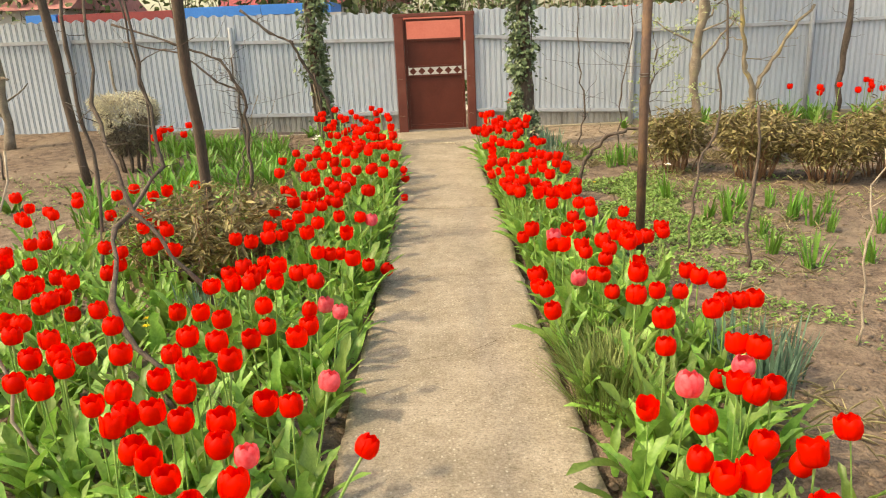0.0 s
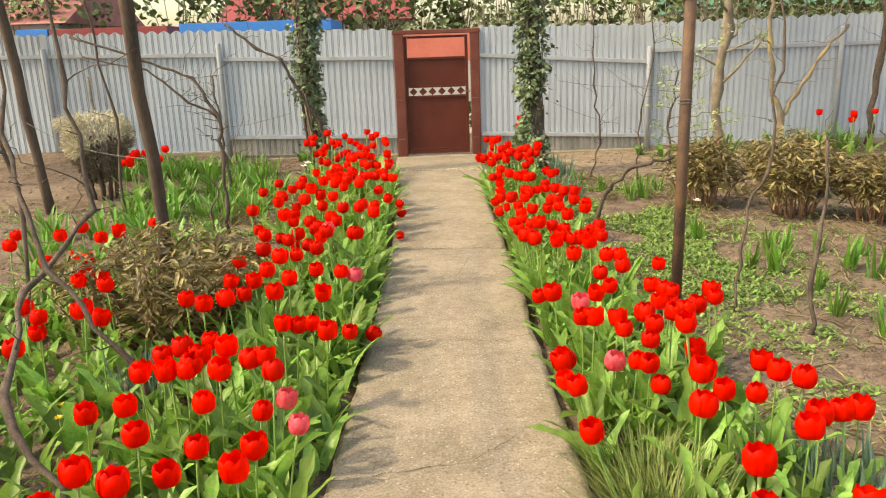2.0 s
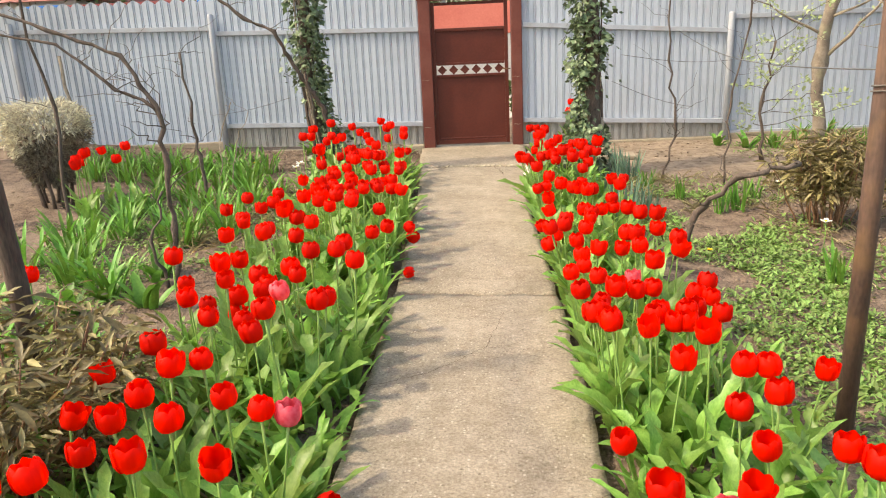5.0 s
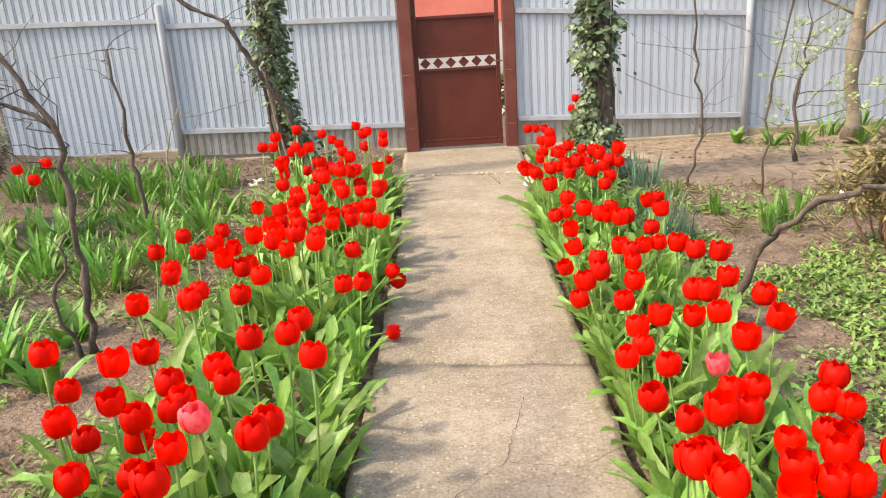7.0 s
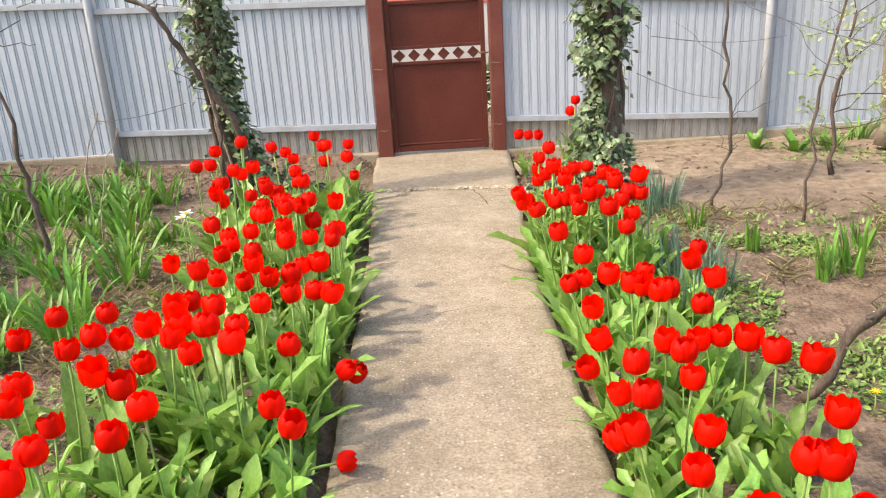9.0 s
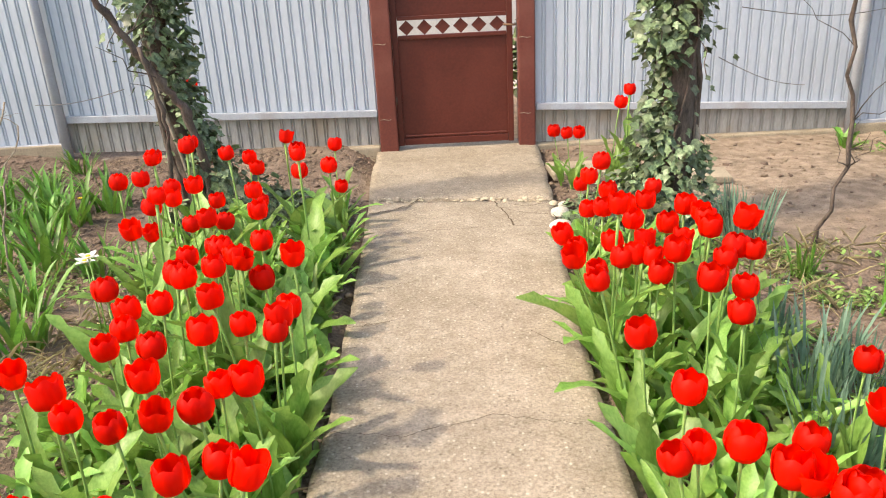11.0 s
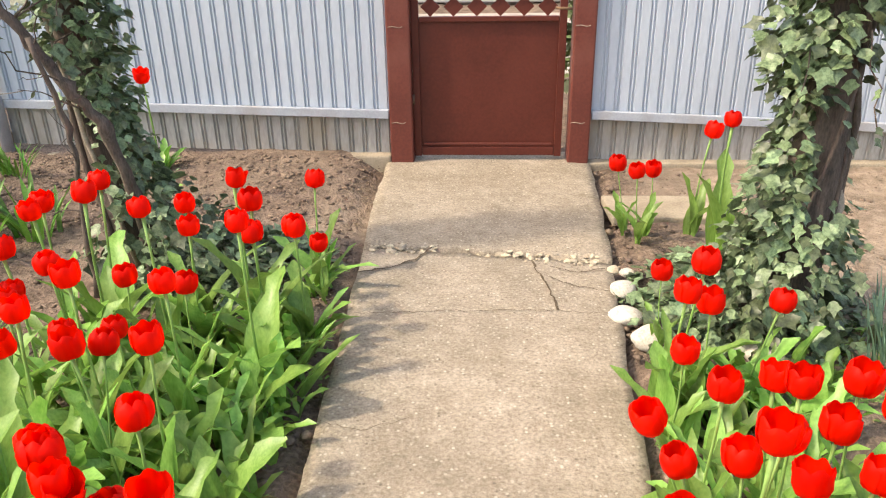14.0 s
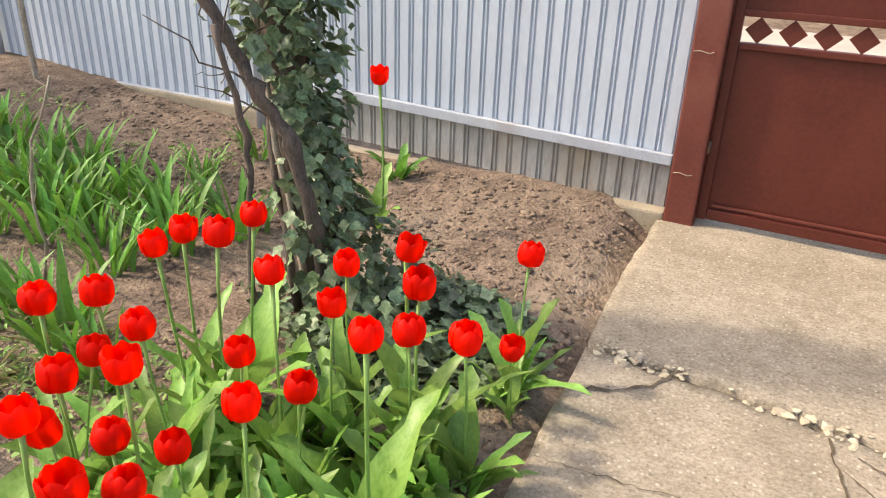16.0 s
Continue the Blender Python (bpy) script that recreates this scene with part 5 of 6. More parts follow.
def tulip(x, y, z, colour="red", head=1.0):
    """A tulip whose flower stands at x, y, z."""
    k = TUL.randrange(8)
    kit = KITS[k]
    yaw = TUL.uniform(0, 6.28)
    fx, fy = x + TUL.gauss(0, 0.025), y + TUL.gauss(0, 0.025)
    l, r = edges_path(fy)
    if l - 0.06 < fx < r + 0.06 and fy < 12:
        fx = l - TUL.uniform(0.06, 0.1) if x < (l + r) / 2 else r + TUL.uniform(0.06, 0.1)
    low = ground_z(fx, fy)
    way = Vector((x, y, z - 0.032)) - Vector((fx, fy, low))
    s = way.length / kit["tip"].length
    lean = kit["tip"].normalized().rotation_difference(Matrix.Rotation(-yaw, 3, "Z") @ way.normalized()).to_matrix().to_4x4()
    m = Matrix.Translation((fx, fy, low)) @ Matrix.Rotation(yaw, 4, "Z") @ lean @ Matrix.Scale(s, 4)
    full = head * 1.12 * TUL.uniform(0.9, 1.12) / s
    if COUNT[0] < 320 and -1.45 < x < 1.6 and y < 11.5:
        COUNT[0] += 1
        if (k, colour) in MODELS:
            own = MODELS[k, colour].scale
            ob = copy_thing(MODELS[k, colour], m @ Matrix.Diagonal((1 / own.x, 1 / own.y, 1 / own.z, 1)))
        else:
            MODELS[k, colour] = tulip_model(k, colour)
            ob = MODELS[k, colour]
            ob.matrix_basis = m
        for c in ob.children:
            if c.name.startswith("flower"):
                c.matrix_basis = spun(*(kit["tip"] - Vector((0, 0, 0.004))), 0, kit["tilt"], full)
    else:
        DRIFT["petals"].append((k, m @ spun(*kit["tip"], 0, kit["tilt"], full)))
        DRIFT["stems"].append((k, m))
        for j in range(3):
            DRIFT["leaves"].append((3 * k + j, m @ spun(0, 0, -0.015 + 0.03 * j, 0.6 + 2.2 * j, 0, min(1, 1.1 / s))))


def plant_at(places):
    for x, y, z in places:
        tulip(x, y, z)


def leaning_tulip(foot, head, label=RED_LABEL):
    """A tulip whose stalk has bent out over the path."""
    foot, head = Vector((*foot, ground_z(*foot))), Vector(head)
    ob = thing("tulip", label, "tulip", "tulips along the path", at=foot)
    d = head - foot
    line = [Vector((d.x * t ** 1.5, d.y * t ** 1.5, d.z * t + 0.12 * math.sin(math.pi * t) * max(0, 0.35 - d.z))) for t in np.linspace(0, 1, 8)]
    part("stalk", mesh_of("stalk", *tube_vf(line, 0.005, 6), STALK), ob)
    turn = (line[-1] - line[-2]).normalized().to_track_quat("Z", "X").to_matrix().to_4x4()
    part("flower", mesh_of("flower", *KITS[1]["flower"], PETAL), ob, at=Matrix.Translation(line[-1]) @ turn)
    for j in range(2):
        part("leaf", mesh_of("leaf", *KITS[j]["leaves"][j], LEAF), ob, at=spun(0, 0, -0.01, 1.9 + 1.5 * j, 0, 0.8))


for x, y, z in [(-0.79, 5.3, 0.49), (-0.54, 4.32, 0.46), (0.56, 3.86, 0.42), (-0.73, 1.57, 0.46), (-0.55, 2.03, 0.46), (-0.58, 2.71, 0.46), (0.68, 1.92, 0.42), (0.92, 2.05, 0.42), (0.62, 3.46, 0.29), (-0.72, 3.19, 0.31), (0.74, 5.69, 0.36)]:
    tulip(x, y, z, "pink", TUL.uniform(0.9, 1.1))
plant_at([(-1.77, 11.21, 0.72), (0.69, 10.93, 0.34), (1.11, 10.89, 0.52), (0.84, 10.83, 0.35), (0.75, 10.74, 0.37), (1.1, 10.58, 0.66), (-0.69, 10.34, 0.46), (-0.64, 10.11, 0.27), (-1.09, 9.93, 0.51), (-0.88, 9.9, 0.62), (-1.37, 9.87, 0.62), (-0.81, 9.85, 0.55), (0.68, 9.82, 0.3), (-0.64, 9.78, 0.48), (-0.79, 9.76, 0.46), (-1.54, 9.76, 0.57), (-1, 9.73, 0.5), (-1.33, 9.68, 0.64), (-1.11, 9.63, 0.61), (-1.48, 9.61, 0.6), (-1.18, 9.57, 0.38), (-0.96, 9.52, 0.38), (-0.73, 9.47, 0.63), (0.75, 9.45, 0.37), (0.95, 9.43, 0.39), (0.7, 9.41, 0.53), (-1.33, 9.4, 0.51), (-1.47, 9.4, 0.55), (-1.43, 9.33, 0.44), (-1.53, 9.29, 0.57)])
plant_at([(-0.91, 9.28, 0.51), (0.62, 9.28, 0.5), (-1.05, 9.21, 0.39), (-1.15, 9.2, 0.57), (-1.35, 9.18, 0.48), (-1.18, 9.16, 0.4), (0.59, 9.14, 0.39), (-1.34, 9.13, 0.38), (-0.99, 9.03, 0.45), (-1.17, 8.98, 0.58), (-1.03, 8.95, 0.49), (-0.81, 8.94, 0.52), (0.94, 8.89, 0.47), (0.72, 8.85, 0.5), (0.45, 8.84, 0.39), (-1.18, 8.83, 0.64), (0.59, 8.8, 0.51), (0.75, 8.78, 0.54), (-1.27, 8.77, 0.52), (0.96, 8.76, 0.49), (0.83, 8.74, 0.45), (-0.75, 8.7, 0.47), (0.48, 8.67, 0.4), (0.61, 8.67, 0.41), (0.66, 8.62, 0.52), (0.93, 8.59, 0.52), (0.83, 8.56, 0.46), (-0.87, 8.53, 0.52), (0.69, 8.53, 0.47), (-0.84, 8.5, 0.52)])
plant_at([(1.02, 8.49, 0.55), (0.91, 8.49, 0.52), (0.58, 8.48, 0.63), (-0.69, 8.45, 0.42), (0.42, 8.45, 0.45), (-0.94, 8.42, 0.53), (-0.77, 8.41, 0.53), (-0.75, 8.4, 0.52), (0.57, 8.39, 0.46), (0.63, 8.39, 0.47), (-0.56, 8.37, 0.54), (0.67, 8.37, 0.47), (0.49, 8.35, 0.44), (0.94, 8.34, 0.5), (1, 8.32, 0.5), (-0.94, 8.29, 0.52), (0.73, 8.29, 0.52), (0.9, 8.29, 0.48), (0.67, 8.27, 0.45), (-0.9, 8.25, 0.52), (-0.79, 8.24, 0.56), (-1.16, 8.24, 0.49), (-0.79, 8.17, 0.48), (-0.95, 8.16, 0.47), (-1.06, 8.16, 0.45), (0.45, 8.13, 0.5), (0.91, 8.13, 0.45), (0.78, 8.09, 0.5), (-0.52, 8.05, 0.49), (-1.02, 8.03, 0.45)])
plant_at([(0.85, 7.99, 0.43), (-0.63, 7.95, 0.49), (-0.52, 7.94, 0.51), (-1.04, 7.93, 0.44), (-0.53, 7.9, 0.49), (-0.89, 7.9, 0.45), (-0.73, 7.88, 0.5), (0.49, 7.76, 0.5), (1.1, 7.76, 0.39), (-1.22, 7.75, 0.47), (-0.85, 7.73, 0.45), (-0.56, 7.69, 0.45), (-0.63, 7.68, 0.45), (-1.05, 7.62, 0.47), (-0.66, 7.58, 0.45), (-0.75, 7.53, 0.46), (0.54, 7.53, 0.47), (-0.95, 7.51, 0.48), (-0.83, 7.48, 0.47), (0.97, 7.43, 0.46), (0.51, 7.34, 0.45), (0.6, 7.33, 0.46), (-0.53, 7.32, 0.47), (0.46, 7.31, 0.44), (0.73, 7.31, 0.47), (-0.47, 7.28, 0.47), (-0.6, 7.24, 0.5), (0.67, 7.24, 0.45), (-0.42, 7.24, 0.16), (-1.48, 7.23, 0.46)])
plant_at([(0.71, 7.23, 0.45), (-1.62, 7.19, 0.39), (0.97, 7.19, 0.47), (0.79, 7.17, 0.45), (0.75, 7.16, 0.45), (-0.94, 7.15, 0.53), (0.91, 7.15, 0.39), (-1.24, 7.14, 0.51), (0.5, 7.14, 0.41), (-0.99, 7.09, 0.53), (-0.68, 7.09, 0.53), (-0.84, 7.08, 0.53), (-1.17, 7.06, 0.44), (-1.24, 7, 0.48), (-1.04, 6.99, 0.51), (-1.07, 6.98, 0.38), (-0.57, 6.96, 0.42), (-0.92, 6.96, 0.52), (-1.31, 6.94, 0.46), (-0.83, 6.94, 0.52), (0.5, 6.93, 0.38), (0.45, 6.91, 0.29), (-0.72, 6.9, 0.53), (-0.94, 6.9, 0.5), (0.69, 6.87, 0.39), (0.8, 6.87, 0.39), (0.87, 6.87, 0.4), (0.94, 6.83, 0.4), (-0.72, 6.81, 0.51), (-0.85, 6.8, 0.49)])
plant_at([(0.57, 6.8, 0.35), (0.72, 6.79, 0.39), (0.52, 6.75, 0.27), (1, 6.74, 0.39), (-1.36, 6.71, 0.45), (-0.59, 6.7, 0.34), (-1.11, 6.69, 0.5), (-1.03, 6.68, 0.45), (1.06, 6.64, 0.41), (-1.21, 6.59, 0.38), (0.68, 6.59, 0.41), (-1.32, 6.59, 0.46), (0.53, 6.53, 0.39), (-0.91, 6.53, 0.46), (-1, 6.49, 0.39), (0.45, 6.47, 0.3), (-0.47, 6.4, 0.46), (1.01, 6.38, 0.39), (-1.09, 6.27, 0.5), (0.43, 6.27, 0.45), (0.6, 6.25, 0.45), (0.55, 6.15, 0.41), (1.05, 6.13, 0.41), (-1.27, 6.12, 0.51), (-1.07, 6.12, 0.52), (0.79, 6.12, 0.45), (0.83, 6.09, 0.45), (0.62, 5.96, 0.42), (0.73, 5.93, 0.43), (0.82, 5.92, 0.44)])
plant_at([(0.54, 5.92, 0.4), (-0.61, 5.88, 0.52), (0.98, 5.85, 0.44), (0.53, 5.82, 0.38), (0.85, 5.76, 0.41), (0.47, 5.76, 0.37), (-0.63, 5.73, 0.53), (-1.08, 5.71, 0.5), (-0.74, 5.69, 0.54), (0.58, 5.69, 0.37), (-1.33, 5.65, 0.41), (-1.35, 5.6, 0.56), (-1.13, 5.59, 0.52), (-0.81, 5.57, 0.5), (-0.52, 5.55, 0.53), (-0.95, 5.53, 0.48), (1.02, 5.53, 0.38), (-2.48, 5.52, 0.5), (0.71, 5.51, 0.37), (0.78, 5.51, 0.37), (-0.77, 5.5, 0.49), (-1.05, 5.46, 0.33), (-0.88, 5.44, 0.47), (0.47, 5.43, 0.4), (-1.23, 5.43, 0.42), (-1.01, 5.43, 0.42), (0.94, 5.42, 0.37), (-0.9, 5.4, 0.46), (-2.56, 5.39, 0.48)])
plant_at([(0.99, 5.38, 0.37), (-2.17, 5.36, 0.5), (-0.62, 5.35, 0.43), (0.53, 5.33, 0.39), (-1.02, 5.32, 0.54), (-1.11, 5.32, 0.43), (-0.63, 5.24, 0.46), (-2.23, 5.24, 0.49), (0.86, 5.23, 0.39), (0.65, 5.22, 0.47), (-0.83, 5.21, 0.45), (0.56, 5.18, 0.5), (0.73, 5.16, 0.41), (0.87, 5.16, 0.41), (-0.91, 5.14, 0.42), (0.81, 5.07, 0.43), (-1.01, 5.05, 0.48), (0.49, 5.05, 0.45), (0.45, 5.05, 0.45), (0.93, 5.05, 0.43), (0.46, 5.02, 0.46), (-2.32, 5.01, 0.43), (0.67, 4.98, 0.46), (0.51, 4.97, 0.45), (-0.82, 4.97, 0.44), (-2.2, 4.96, 0.43), (0.72, 4.93, 0.45), (0.77, 4.93, 0.45), (0.5, 4.93, 0.46), (-0.75, 4.91, 0.56)])
plant_at([(0.63, 4.9, 0.45), (0.81, 4.81, 0.46), (1.21, 4.8, 0.31), (-1.1, 4.75, 0.5), (-2.11, 4.68, 0.42), (0.68, 4.66, 0.43), (-0.89, 4.63, 0.5), (0.85, 4.59, 0.44), (-1.98, 4.58, 0.42), (-1.19, 4.58, 0.48), (-0.98, 4.58, 0.5), (0.93, 4.58, 0.44), (0.46, 4.47, 0.25), (-2.04, 4.46, 0.44), (0.91, 4.45, 0.41), (-1.02, 4.44, 0.47), (-0.75, 4.42, 0.47), (0.78, 4.41, 0.39), (-1.22, 4.38, 0.43), (-0.49, 4.37, 0.11), (-1.85, 4.36, 0.44), (-1.07, 4.34, 0.44), (-0.88, 4.3, 0.46), (-0.61, 4.3, 0.49), (0.79, 4.22, 0.38), (-1.09, 4.19, 0.42), (0.99, 4.19, 0.38), (-0.92, 4.13, 0.44), (-1.36, 4.11, 0.43), (1.03, 4.11, 0.38)])
plant_at([(-0.68, 4.1, 0.44), (-0.56, 4.09, 0.23), (1.06, 4.08, 0.38), (1.25, 4.07, 0.38), (-1.13, 4.03, 0.45), (-1.24, 3.99, 0.44), (1.24, 3.98, 0.38), (0.64, 3.93, 0.44), (0.44, 3.92, 0.45), (0.96, 3.8, 0.42), (1.08, 3.79, 0.41), (0.9, 3.78, 0.44), (-0.68, 3.73, 0.42), (-1.6, 3.67, 0.5), (-0.73, 3.66, 0.44), (0.44, 3.65, 0.25), (-0.6, 3.64, 0.41), (-0.79, 3.63, 0.46), (0.51, 3.59, 0.45), (0.96, 3.59, 0.46), (0.9, 3.58, 0.46), (0.56, 3.57, 0.45), (0.78, 3.57, 0.46), (0.66, 3.55, 0.45), (-2.17, 3.51, 0.42), (-1.9, 3.51, 0.43), (-2.31, 3.48, 0.42), (0.79, 3.47, 0.45), (0.66, 3.46, 0.44), (-1.35, 3.44, 0.35)])
plant_at([(-2.05, 3.41, 0.42), (-1.02, 3.36, 0.5), (0.74, 3.36, 0.43), (-1.12, 3.31, 0.49), (-1.2, 3.3, 0.47), (0.4, 3.3, 0.38), (-0.94, 3.28, 0.5), (0.38, 3.28, 0.38), (-1.04, 3.25, 0.48), (0.66, 3.25, 0.39), (-1.35, 3.24, 0.28), (0.7, 3.22, 0.39), (-1.06, 3.2, 0.47), (0.74, 3.2, 0.3), (-1.26, 3.2, 0.44), (-1.14, 3.19, 0.46), (0.87, 3.19, 0.45), (-0.83, 3.18, 0.49), (-1.15, 3.18, 0.45), (-0.78, 3.17, 0.5), (-1.07, 3.17, 0.46), (0.81, 3.15, 0.58), (-2.18, 3.15, 0.47), (-0.94, 3.14, 0.47), (1.09, 3.12, 0.42), (-0.73, 3.1, 0.47), (0.36, 3.1, 0.39), (-0.99, 3.09, 0.36)])
plant_at([(1.12, 3.05, 0.41), (0.39, 3.04, 0.39), (0.91, 3, 0.37), (-0.76, 2.99, 0.37), (1.19, 2.99, 0.41), (-1.37, 2.97, 0.39), (-1.94, 2.96, 0.48), (1, 2.94, 0.38), (0.77, 2.88, 0.5), (-1.66, 2.83, 0.47), (1.28, 2.79, 0.38), (1.22, 2.78, 0.38), (1.13, 2.76, 0.38), (0.72, 2.72, 0.45), (-1.08, 2.69, 0.45), (1.05, 2.66, 0.39), (-0.7, 2.64, 0.42), (-1.98, 2.64, 0.5), (-0.88, 2.63, 0.43), (-1.9, 2.63, 0.5), (0.34, 2.58, 0.46), (-1.62, 2.55, 0.38), (-1.49, 2.55, 0.5), (-1.89, 2.52, 0.49), (-0.73, 2.51, 0.42), (-1.7, 2.45, 0.49), (-0.9, 2.44, 0.46), (-1.14, 2.41, 0.49), (0.98, 2.41, 0.19), (-1.01, 2.34, 0.49)])
plant_at([(-1.72, 2.32, 0.47), (-1.6, 2.31, 0.48), (0.7, 2.25, 0.53), (-1.34, 2.24, 0.5), (-1.15, 2.23, 0.5), (-1.55, 2.22, 0.47), (-1.02, 2.2, 0.43), (-1.71, 2.18, 0.44), (0.68, 2.16, 0.46), (-0.91, 2.14, 0.5), (0.93, 2.14, 0.46), (-1.58, 2.11, 0.44), (-1.04, 2.1, 0.5), (0.99, 2.1, 0.46), (-1.14, 2.06, 0.48), (-0.78, 2.05, 0.37), (-1.27, 2, 0.46), (-1.34, 1.97, 0.44), (-1.02, 1.95, 0.48), (0.86, 1.94, 0.41), (-0.66, 1.92, 0.42), (0.54, 1.9, 0.36), (0.96, 1.9, 0.41), (-1.19, 1.89, 0.44), (0.89, 1.89, 0.4), (-1.1, 1.87, 0.45), (-1.22, 1.82, 0.43), (-0.99, 1.81, 0.45), (1.18, 1.79, 0.3), (0.69, 1.77, 0.37)])
plant_at([(-0.85, 1.76, 0.46), (0.98, 1.73, 0.22), (-1.11, 1.69, 0.42), (-0.83, 1.66, 0.44), (-1.04, 1.63, 0.42), (-0.95, 1.53, 0.42), (0.91, 1.51, 0.39), (0.55, 1.45, 0.44), (0.65, 1.34, 0.45), (0.57, 1.33, 0.46)])
# by the gate, behind the ivy, and along the fence
leaning_tulip((-0.62, 6.74), (-0.43, 6.8, 0.05), "fallen red tulip lying on the path edge")
leaning_tulip((-0.60, 7.05), (-0.42, 7.02, 0.26), "red tulip leaning out over the path")
leaning_tulip((-0.60, 1.55), (-0.40, 1.6, 0.42), "red tulip leaning out over the path")

for x0, x1, y0, y1, n, zz in ((-3.5, -1.7, 3.0, 5.6, 46, 0.44), (-3.0, -2.2, 2.0, 3.2, 14, 0.44), (-3.5, -3.0, 8.2, 9.0, 9, 0.55), (5.4, 7.2, 10.4, 11.3, 17, 0.5), (-1.5, -0.5, 1.0, 1.6, 8, 0.42), (0.6, 1.3, 0.9, 1.5, 6, 0.4)):
    for k in range(n):
        x, y = TUL.uniform(x0, x1), TUL.uniform(y0, y1)
        if math.hypot(x + 1.75, y - 4.72) > 0.62:
            tulip(x, y, zz + TUL.uniform(-0.08, 0.08))
drift = thing("tulip_drift", "thick drift of red tulips in the far parts of the beds", "tulips", kind="stuff")
part("flowers", scatter("flowers", [k["flower"] for k in KITS], DRIFT["petals"], PETAL_FAR), drift)
part("stalks", scatter("stalks", [k["stem"] for k in KITS], DRIFT["stems"], STALK), drift)
part("leaves", scatter("leaves", [lf for k in KITS for lf in k["leaves"]], DRIFT["leaves"], LEAVES), drift)


def bed_leaves(label, regions, seed):
    """The thick undergrowth of tulip leaves without a flower of their own."""
    rnd = random.Random(seed)
    tem = [blade_vf(rnd.uniform(0.18, 0.36), rnd.uniform(0.04, 0.095), rnd.uniform(0.1, 0.75), rnd.uniform(0.2, 1.5), rnd.uniform(0.2, 0.6), 7, 0.28, 1.6, rnd.uniform(-0.6, 0.6)) for _ in range(14)]
    poses = []
    for side, d0, d1, y0, y1, n in regions:
        for k in range(n):
            y = rnd.uniform(y0, y1)
            x = edges_path(y)[0] - rnd.uniform(d0, d1) if side < 0 else edges_path(y)[1] + rnd.uniform(d0, d1)
            if noise.noise((x * 2.2, y * 2.2, 8.8)) < -0.28:
                continue
            poses.append((rnd.randrange(14), spun(x, y, ground_z(x, y) - 0.01, rnd.uniform(0, 6.28), rnd.uniform(-0.1, 0.25), rnd.uniform(0.65, 1.05))))
    ob = part("tulip_foliage", scatter("tulip_foliage", tem, poses, LEAVES))
    tagged(ob, label, "leaves", kind="stuff")


bed_leaves("dense broad green tulip leaves edging the path",
           [(-1, 0.05, 0.85, 0.9, 5.2, 950), (-1, 0.05, 0.85, 5.2, 8.0, 560), (-1, 0.07, 0.95, 8.0, 9.85, 700), (-1, 0.06, 0.22, 9.85, 10.35, 40), (-1, 0.85, 2.9, 1.2, 5.5, 1500), (1, 0.05, 0.8, 0.9, 5.0, 700), (1, 0.05, 0.65, 5.0, 8.0, 520), (1, 0.07, 0.7, 8.0, 9.6, 380)], 4)


def broad_leaves(x, y, blades, label):
    """A flowerless tulip: a few very broad leaves, (length, width, lean, droop, yaw) each."""
    ob = thing("tulip_plant", label, "tulip leaves", "flowerless tulips", at=(x, y, ground_z(x, y)))
    for length, width, lean, droop, yaw in blades:
        part("leaf", mesh_of("leaf", *blade_vf(length, width, lean, droop, 0.35, 9, 0.3, 1.6, 0.2), LEAF), ob, at=spun(0, 0, -0.015, yaw))


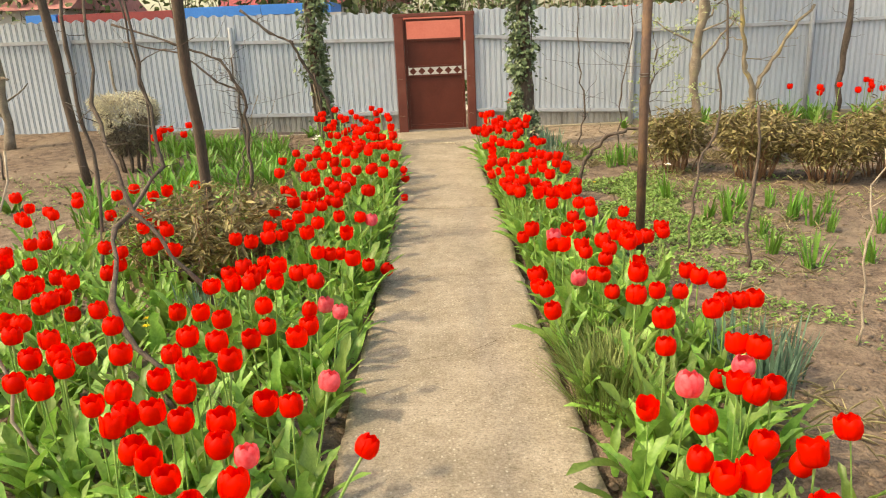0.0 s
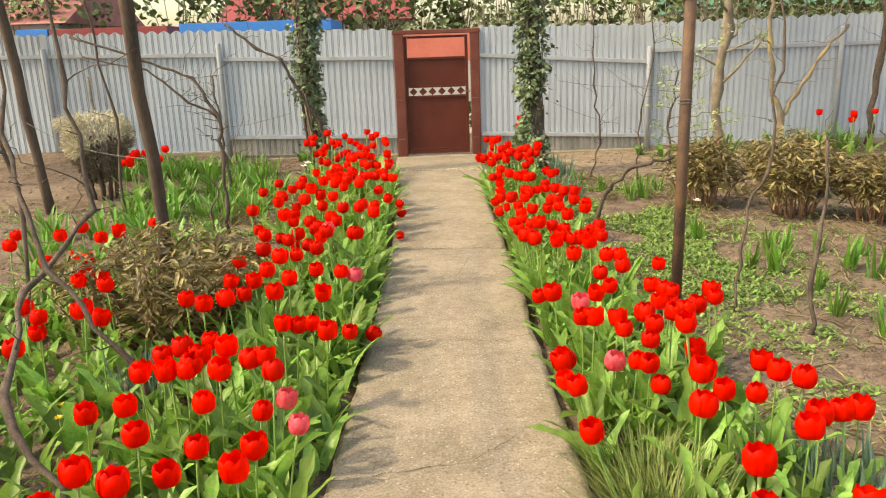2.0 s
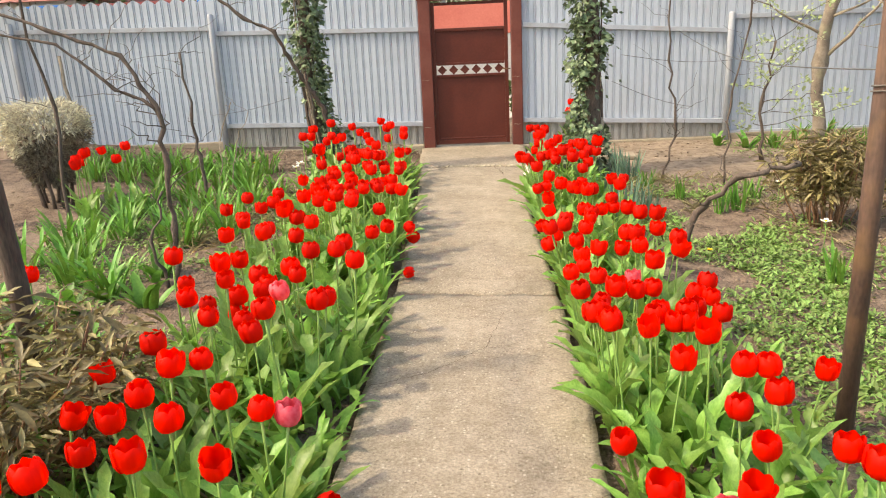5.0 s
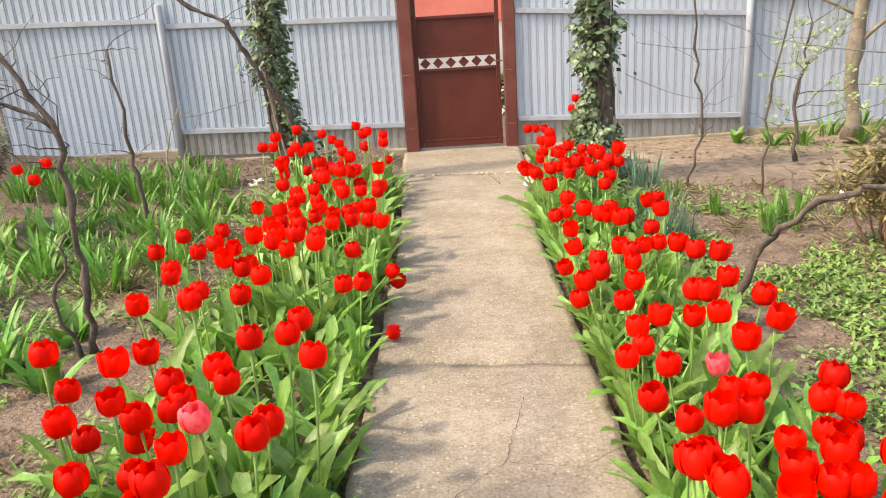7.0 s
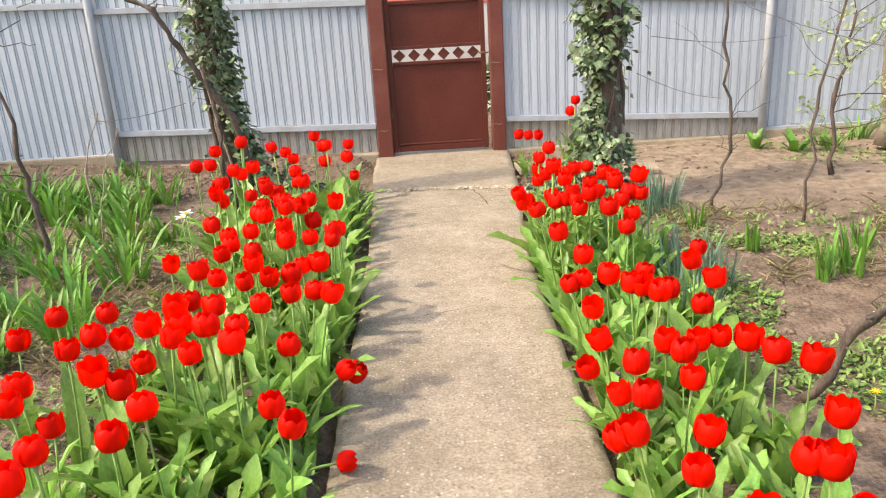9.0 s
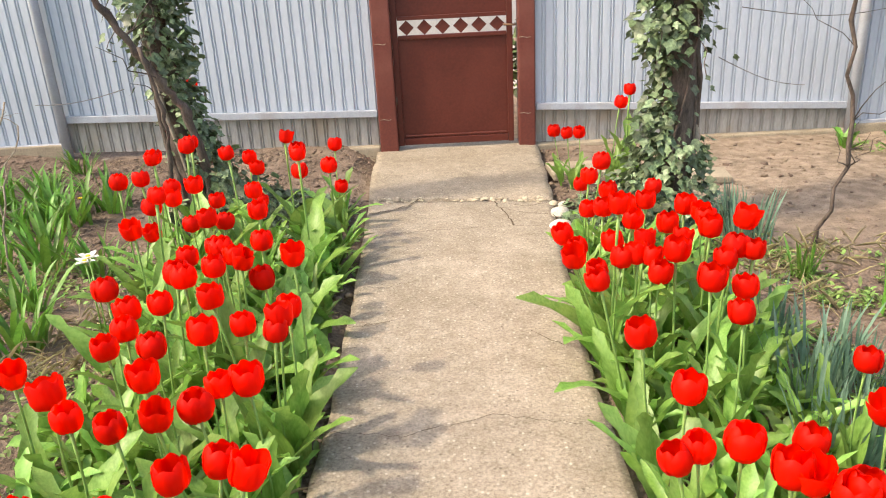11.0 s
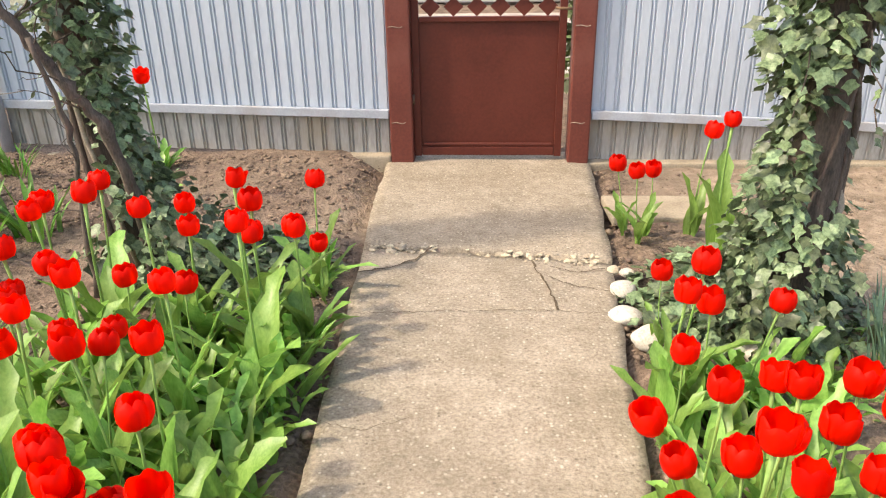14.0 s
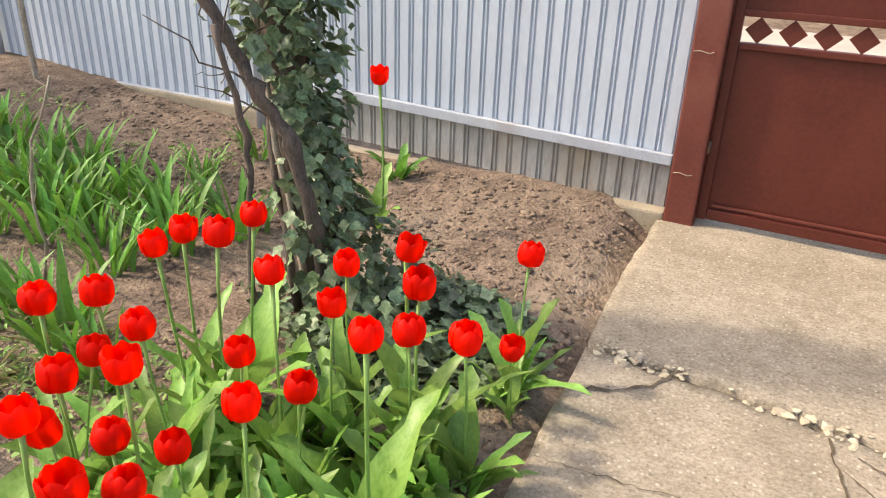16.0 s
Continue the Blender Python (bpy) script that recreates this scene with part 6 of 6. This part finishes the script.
for x, y, turn in ((-0.72, 9.30, 0.0), (-0.68, 8.85, 0.5), (-0.62, 8.35, -0.4), (-0.70, 7.35, 0.2), (-0.66, 6.5, -0.2), (-0.68, 5.6, 0.3), (-0.72, 4.2, 0.0)):
    broad_leaves(x, y, [(0.36, 0.105, 0.35, 1.0, turn), (0.32, 0.09, 0.8, 0.9, turn - 0.9), (0.30, 0.085, 0.2, 0.5, turn + 1.5)], "broad flowerless tulip leaves arching over the path edge")
for x, y, turn in ((0.66, 7.15, 3.3), (0.62, 6.2, 2.9), (0.64, 4.7, 3.4), (0.60, 3.6, 3.0), (0.72, 8.3, 3.6)):
    broad_leaves(x, y, [(0.34, 0.10, 0.5, 1.0, turn), (0.30, 0.09, 0.9, 0.8, turn + 0.8), (0.30, 0.085, 0.2, 0.5, turn - 1.4)], "broad flowerless tulip leaves arching over the path edge")


# ---- small flowers ----
def small_flower(name, x, y, z, r, n, mat, label, category, centre=None):
    ob = thing(name, label, category, at=(x, y, ground_z(x, y)))
    part("stalk", mesh_of("stalk", *tube_vf([(0, 0, -0.01), (0.005, 0, z / 2), (0, 0, z)], 0.003, 5), STALK), ob)
    rnd = random.Random(int(x * 50))
    poses = [(0, spun(0, 0, z, 6.283 * k / n, -0.25 - 0.3 * (k % 2), 1)) for k in range(n)]
    part("petals", scatter("petals", [flat_leaf_vf(r, r * (0.75 if n < 8 else 0.3))], poses, mat), ob)
    if centre:
        part("centre", mesh_of("centre", *tube_vf([(0, 0, 0), (0, 0, 0.014)], [0.007, 0.01], 8), centre), ob, at=(0, 0, z))


for x, y, z in ((-1.45, 8.73, 0.45), (-1.50, 8.79, 0.41), (2.45, 8.35, 0.22), (2.3, 7.2, 0.2)):
    small_flower("daffodil", x, y, z, 0.045, 6, WHITE, "white daffodil with a yellow centre", "daffodil", YELLOW)
for x, y, z in ((-0.86, 8.55, 0.22), (-1.75, 3.55, 0.2), (-1.7, 3.4, 0.2), (-2.3, 8.9, 0.12), (-0.75, 5.5, 0.2), (0.72, 5.55, 0.12), (-2.4, 10.6, 0.15), (1.5, 7.0, 0.1)):
    small_flower("dandelion", x, y, z, 0.022, 14, YELLOW, "small yellow dandelion in bloom", "dandelion")
